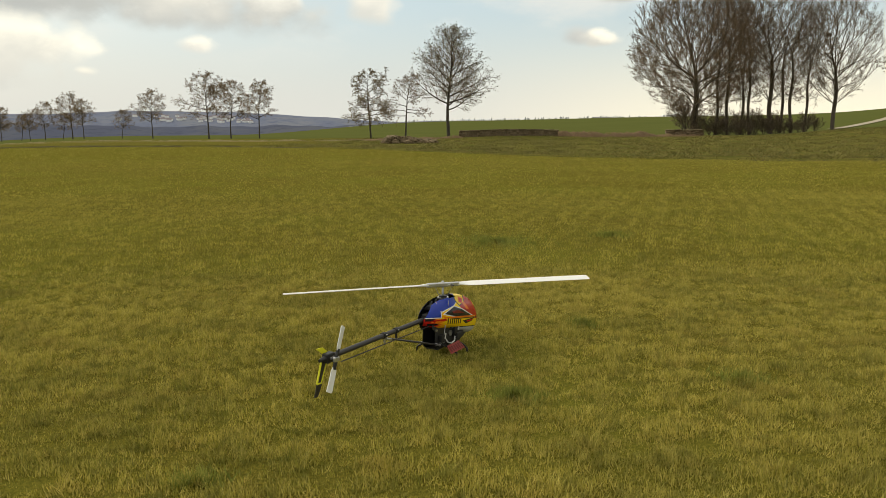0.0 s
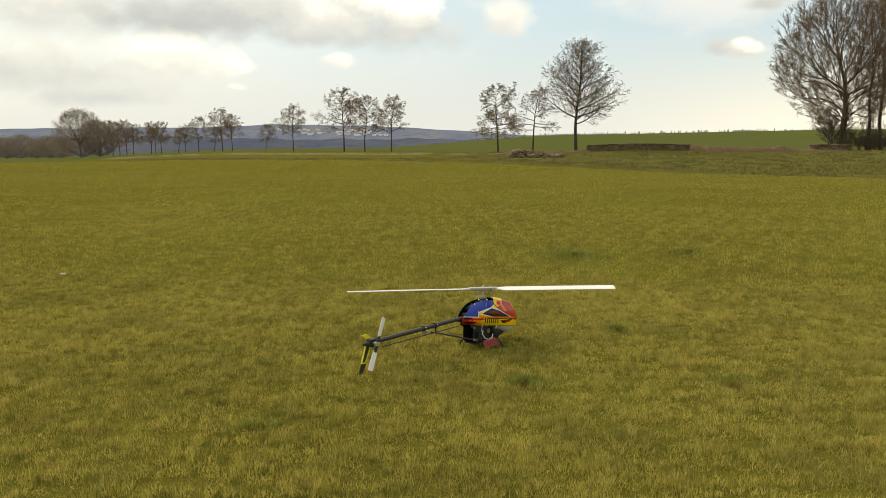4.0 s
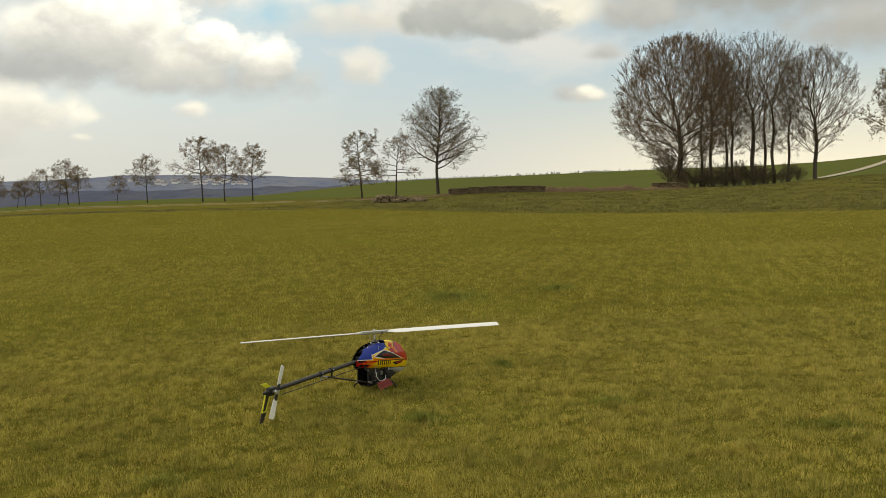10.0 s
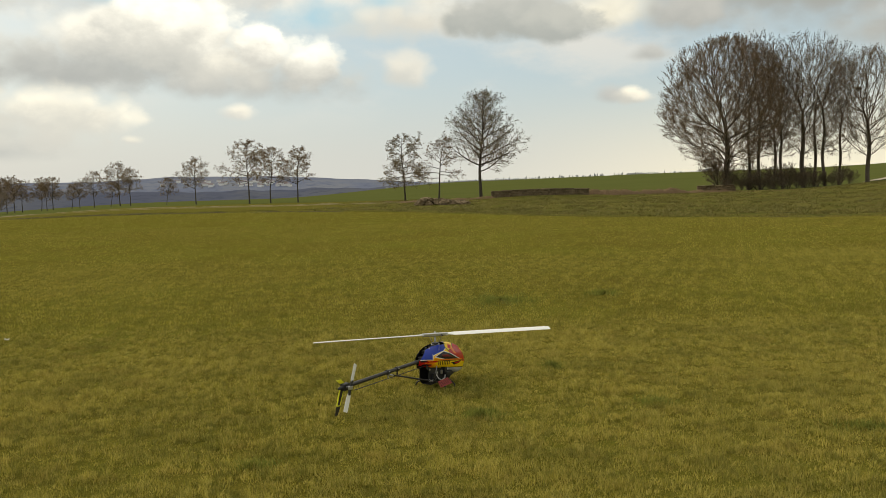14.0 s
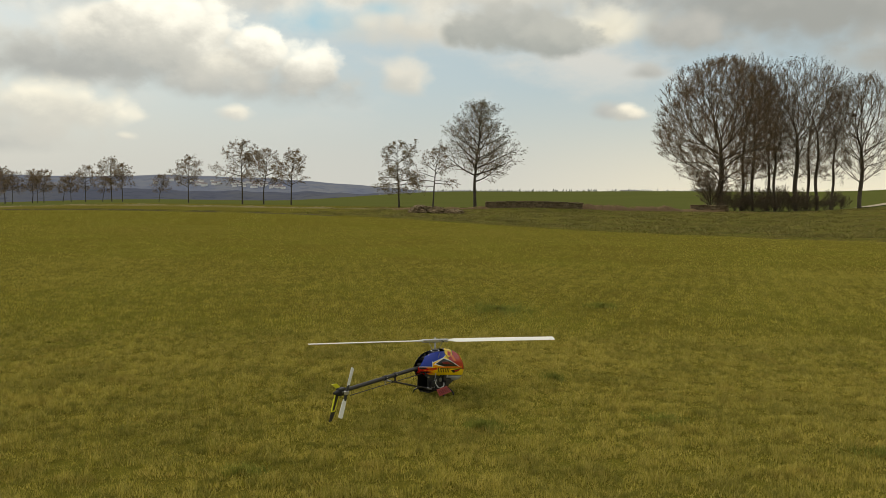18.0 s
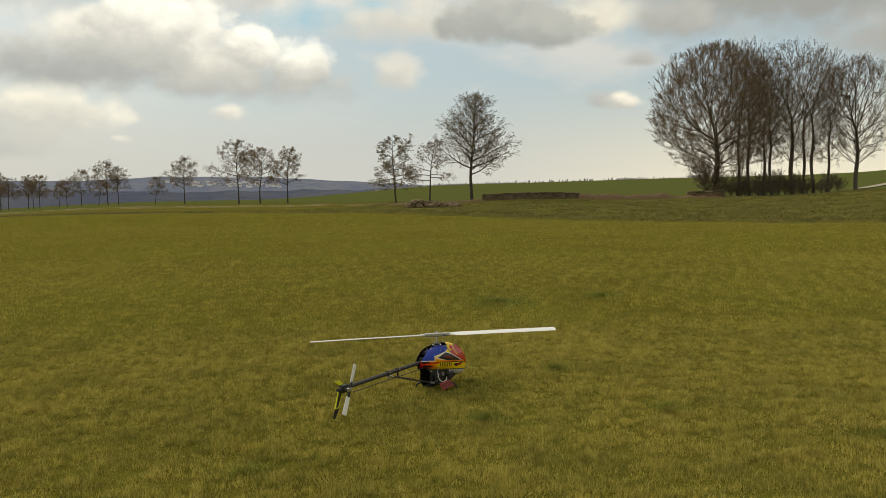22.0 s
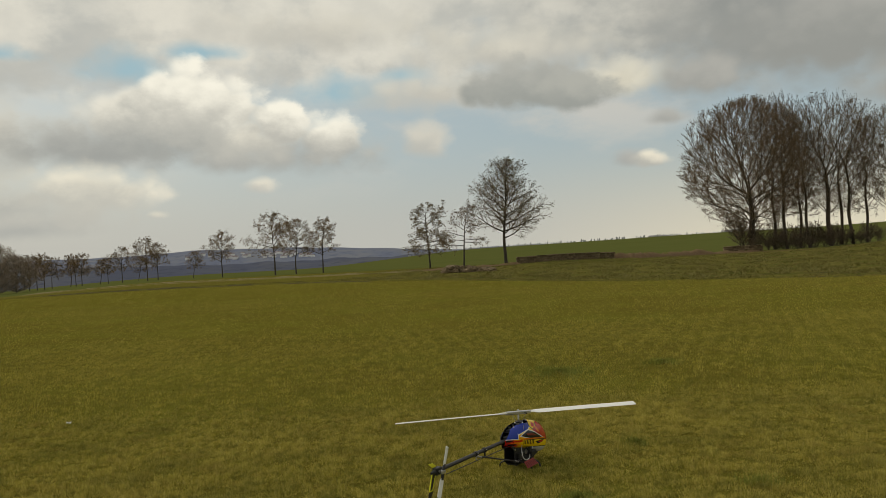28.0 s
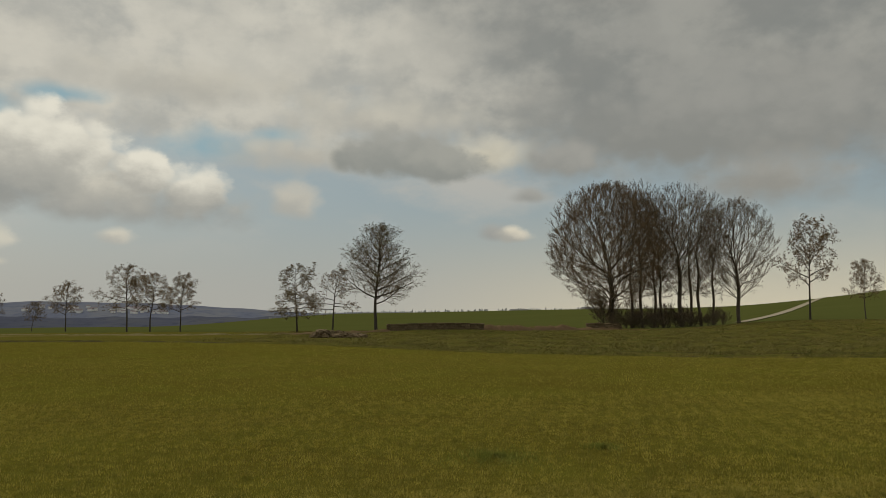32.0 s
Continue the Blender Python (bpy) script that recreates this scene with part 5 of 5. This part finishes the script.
# ---- grass ----
def blades(name, x, y, hgt, wid, lean, mat, label, seed):
    g = np.random.default_rng(seed)
    n = len(x)
    a = g.uniform(0, 2 * np.pi, n)
    z = height(x, y) - 0.004
    dx, dy = np.cos(a) * wid, np.sin(a) * wid
    la = g.uniform(0, 2 * np.pi, n)
    ln = np.abs(g.normal(0, 1, n)) * lean * hgt
    V = np.empty((n, 3, 3))
    V[:, 0] = np.stack([x - dx, y - dy, z], -1)
    V[:, 1] = np.stack([x + dx, y + dy, z], -1)
    V[:, 2] = np.stack([x + np.cos(la) * ln, y + np.sin(la) * ln, z + hgt], -1)
    me = bpy.data.meshes.new(name)
    me.vertices.add(3 * n)
    me.vertices.foreach_set("co", V.reshape(-1).astype(np.float32))
    me.loops.add(3 * n)
    me.loops.foreach_set("vertex_index", np.arange(3 * n, dtype=np.int32))
    me.polygons.add(n)
    me.polygons.foreach_set("loop_start", np.arange(0, 3 * n, 3, dtype=np.int32))
    me.update(calc_edges=True)
    me.materials.append(mat)
    return tagged(new(name, me), label, "grass", kind="stuff")


def lumpy(x, y, s, seed):
    g = np.random.default_rng(seed)
    v = np.zeros_like(x)
    for k in range(7):
        f = s * 1.6 ** k
        p = g.uniform(0, 6.28, 4)
        v += (np.sin(x * f * np.cos(p[0]) + y * f * np.sin(p[0]) + p[1]) * np.sin(-x * f * np.sin(p[2]) + y * f * np.cos(p[2]) + p[3])) / 1.35 ** k
    return v / 1.6


earth_bank([(13.6, 86.2), (17.0, 86.5), (22.0, 90.0), (29.0, 95.2), (34.5, 97.0)], 2.0, 0.72, "low bank of bare brown earth between the walls", 61)
earth_bank([(-9.0, 83.0), (-3.0, 80.5), (1.5, 83.0), (3.6, 84.6)], 1.5, 0.30, "worn earthy verge under the trees", 62)
earth_bank([(-62, 96.0), (-45, 89.5), (-28, 85.0), (-14, 82.5), (-5, 81.5)], 1.4, 0.18, "pale worn edge of the farm track", 63, ((0.140, 0.122, 0.055), (0.225, 0.190, 0.095)))
earth_bank([(-40, 63.0), (-28, 62.0), (-18, 61.0), (-12, 58.5), (-8, 55.0)], 0.9, 0.16, "dark furrow ridge along the meadow's edge", 64, ((0.040, 0.038, 0.016), (0.095, 0.082, 0.034)))
earth_bank([(9, 33.5), (13, 29.8), (18, 28.2), (26, 27.6), (34, 27.4)], 0.55, 0.085, "dark furrow ridge along the meadow's edge", 65, ((0.045, 0.038, 0.018), (0.105, 0.082, 0.038)))


def grass_material(name, green, straw, dark, patchy=0.45, grain=13.0, clumpy=0.6):
    a = Mat(name, 0.75, 0, 0.12)
    g = a.N.new("ShaderNodeNewGeometry")
    r = g.outputs["Random Per Island"]
    clump = a.noise(grain, 4, 0.6)
    patch = a.noise(1.6, 4)
    wide = a.noise(0.22, 4)
    c = a.mix(a.smooth(a.m("SUBTRACT", r, a.m("MULTIPLY", a.m("SUBTRACT", clump, 0.5), 1.15)), 0.10, 0.95), green, straw)
    fade = a.m("FRACT", a.m("MULTIPLY", r, 37.0))
    c = a.mix(a.m("MULTIPLY", a.smooth(fade, 0.6, 1.0), 0.6), c, dark)
    c = a.mix(a.m("MULTIPLY", a.smooth(clump, 0.47, 0.62), clumpy), c, dark)
    c = a.mix(a.m("MULTIPLY", a.smooth(patch, 0.44, 0.64), patchy), c, dark)
    brown = tuple(k * q for k, q in zip(straw, (0.62, 0.50, 0.52)))
    c = a.mix(a.m("MULTIPLY", a.smooth(a.noise(3.3, 5, vec=a.co.outputs["Object"], stretch=(1, 1.6, 1)), 0.50, 0.72), 0.28), c, brown)
    c = a.mix(a.m("MULTIPLY", a.smooth(wide, 0.4, 0.65), 0.2), c, straw)
    a.color(c)
    thin = a.N.new("ShaderNodeBsdfTranslucent")
    a.L.new(c, thin.inputs["Color"])
    both = a.N.new("ShaderNodeMixShader")
    both.inputs[0].default_value = 0.2
    a.L.new(a.bsdf.outputs[0], both.inputs[1])
    a.L.new(thin.outputs[0], both.inputs[2])
    a.L.new(both.outputs[0], a.N["Material Output"].inputs["Surface"])
    return a.mat


LAWN = grass_material("grass_blades", (0.338, 0.309, 0.044), (0.628, 0.522, 0.140), (0.090, 0.106, 0.022), 0.32, 15.0, 0.55)
LAWN_FAR = grass_material("far_grass_blades", (0.335, 0.300, 0.042), (0.540, 0.455, 0.108), (0.104, 0.110, 0.020), 0.34, 6.5, 0.60)


def scatter(y0, y1, n, seed, half=0.72, pad=1.3):
    g = np.random.default_rng(seed)
    y = np.sqrt(g.uniform(y0 * y0, y1 * y1, n))
    x = g.uniform(-1, 1, n) * (y * half + pad)
    return x, y


def build_grass():
    for k, (y0, y1, n, h, w) in enumerate(((2.2, 7.0, 1450000, 0.027, 0.0022), (7.0, 15.0, 560000, 0.032, 0.0034), (15.0, 34.0, 400000, 0.030, 0.0069), (34.0, 62.0, 170000, 0.030, 0.017))):
        lo, hi = (y0 * 0.88 if k else y0), y1 * 1.12
        x, y = scatter(lo, hi, n, 100 + k, 0.72 if y0 < 15 else 0.95)
        fade = (sstep(y0 * 0.88, y0 * 1.12, y) if k else 1.0) * (1 - sstep(y1 * 0.88, y1 * 1.12, y))
        lump = 0.3 * lumpy(x, y, 3.0, 7) + (0.95 * lumpy(x, y, 14.0, 8) if k < 2 else 0.5 * np.random.default_rng(70 + k).normal(size=n))
        keep = np.random.default_rng(k).uniform(size=n) < (0.92 + 0.45 * lump) * fade
        keep &= y < 44 - 17 * np.tanh((x - 1) / 10) + 2.6 * lumpy(x, y, 0.7, 9) + np.random.default_rng(50 + k).normal(0, 0.7, n)
        x, y, lump = x[keep], y[keep], lump[keep]
        g = np.random.default_rng(200 + k)
        hgt = h * (1 + 0.75 * np.clip(lump, -0.9, 1.3)) * g.uniform(0.5, 1.35, len(x))
        blades("grass", x, y, hgt, w * g.uniform(0.6, 1.3, len(x)), 0.55, LAWN if y0 < 7 else LAWN_FAR, "short olive-green winter grass with straw-coloured blades", 300 + k)


build_grass()


def grass_round_about():
    """The same turf beside and behind the walker."""
    g = np.random.default_rng(91)
    n = 200000
    x, y = g.uniform(-14, 14, n), g.uniform(-9, 11, n)
    keep = (y < 2.2) | (np.abs(x) > y * 0.72 + 1.3)
    x, y = x[keep], y[keep]
    lump = lumpy(x, y, 9.0, 8)
    blades("grass", x, y, 0.030 * (1 + 0.5 * np.clip(lump, -0.9, 1.2)) * g.uniform(0.5, 1.35, len(x)), 0.0095 * g.uniform(0.6, 1.3, len(x)), 0.85, LAWN, "short olive-green winter grass with straw-coloured blades", 92)


grass_round_about()
TUFT = grass_material("tuft_blades", (0.175, 0.205, 0.036), (0.36, 0.36, 0.08), (0.11, 0.135, 0.026))


def tuft(x, y, rx, ry, n, tall, seed):
    g = np.random.default_rng(seed)
    ang = g.uniform(0, 6.283, n)
    r = np.abs(g.normal(0, 0.55, n))
    px, py = x + rx * r * np.cos(ang), y + ry * r * np.sin(ang)
    ob = blades("grass_tuft", px, py, tall * np.exp(-r * r * 0.5) * g.uniform(0.6, 1.3, n), 0.0028 * g.uniform(0.7, 1.3, n) * (1 + y / 12), 0.5, TUFT, "darker green tuft of longer grass", seed)
    return tagged(ob, group="grass tufts")


for i, (x, y, rx, ry, n, tall) in enumerate(((0.52, 9.0, 0.62, 0.85, 2000, 0.048), (1.85, 9.4, 0.26, 0.35, 800, 0.052), (0.17, 4.2, 0.15, 0.13, 620, 0.052), (1.25, 4.4, 0.20, 0.16, 300, 0.048), (2.25, 3.85, 0.26, 0.16, 320, 0.048),
                                            (0.72, 5.45, 0.14, 0.14, 260, 0.050), (-0.98, 3.42, 0.16, 0.12, 260, 0.048))):
    tuft(x, y, rx, ry, n, tall, 500 + i)


def rough_strip():
    """Tussocks and dead stalks of the unmown strip."""
    g = np.random.default_rng(77)
    n = 200000
    y = g.uniform(27, 100, n)
    x = g.uniform(-1, 1, n) * (y * 0.78)
    edge = 44 - 17 * np.tanh((x - 1) / 10)
    lump = lumpy(x, y, 0.9, 12)
    keep = (y > edge + 0.5) & (x > -10 - 4 * lump) & (g.uniform(size=n) < 0.35 + 0.9 * lump)
    keep &= ~((np.abs(y - 93 - 1.5 * np.sin(x * 0.35)) < 3.2) & (x > 2) & (g.uniform(size=n) < 0.85))
    x, y, lump = x[keep], y[keep], lump[keep]
    m = len(x)
    mat = grass_material("tussock_blades", (0.185, 0.195, 0.038), (0.37, 0.305, 0.105), (0.09, 0.098, 0.022))
    blades("rough_grass", x, y, (0.05 + 0.13 * np.clip(lump, 0, 1.5)) * g.uniform(0.5, 1.4, m), 0.014 * g.uniform(0.6, 1.4, m), 0.8, mat, "rough tussocky grass with dead stalks", 78)
    # single tussocks that stand above the rest
    k, per = 3200, 46
    ty = 27 + 72 * g.uniform(size=k) ** 0.8
    tx = g.uniform(-1, 1, k) * ty * 0.78
    ok = (ty > 45 - 17 * np.tanh((tx - 1) / 10)) & (tx > -9 + 3 * g.normal(size=k))
    ok &= ~((np.abs(ty - 93 - 1.5 * np.sin(tx * 0.35)) < 3.2) & (tx > 2))
    tx, ty = tx[ok], ty[ok]
    k = len(tx)
    size = g.uniform(0.5, 1.6, k)
    x = (tx[:, None] + g.normal(size=(k, per)) * 0.24 * size[:, None]).ravel()
    y = (ty[:, None] + g.normal(size=(k, per)) * 0.20 * size[:, None]).ravel()
    h = (0.115 * size[:, None] * g.uniform(0.5, 1.3, (k, per))).ravel()
    dark = grass_material("old_tussock_blades", (0.140, 0.145, 0.030), (0.30, 0.245, 0.085), (0.075, 0.080, 0.020))
    blades("grass_tussocks", x, y, h, 0.022 * g.uniform(0.6, 1.4, len(x)), 1.8, dark, "dark tussocks of old grass in the rough strip", 79)


rough_strip()

# a scrap of white paper on the grass
bm = bmesh.new()
bmesh.ops.create_grid(bm, x_segments=5, y_segments=4, size=0.5)
rng = random.Random(3)
for v in bm.verts:
    v.co = Vector((v.co.x * 0.040, v.co.y * 0.034, 0.035 + abs(rng.gauss(0, 0.010))))
f = bm.faces[:]
bmesh.ops.solidify(bm, geom=f, thickness=0.001)
me = bpy.data.meshes.new("paper_scrap")
bm.to_mesh(me)
bm.free()
me.materials.append(plain("paper", (0.8, 0.8, 0.78), 0.8, 0, 0.1))
scrap = tagged(new("paper_scrap", me), "small crumpled scrap of white paper in the grass", "litter")
scrap.location = (-4.30, 6.90, 0)
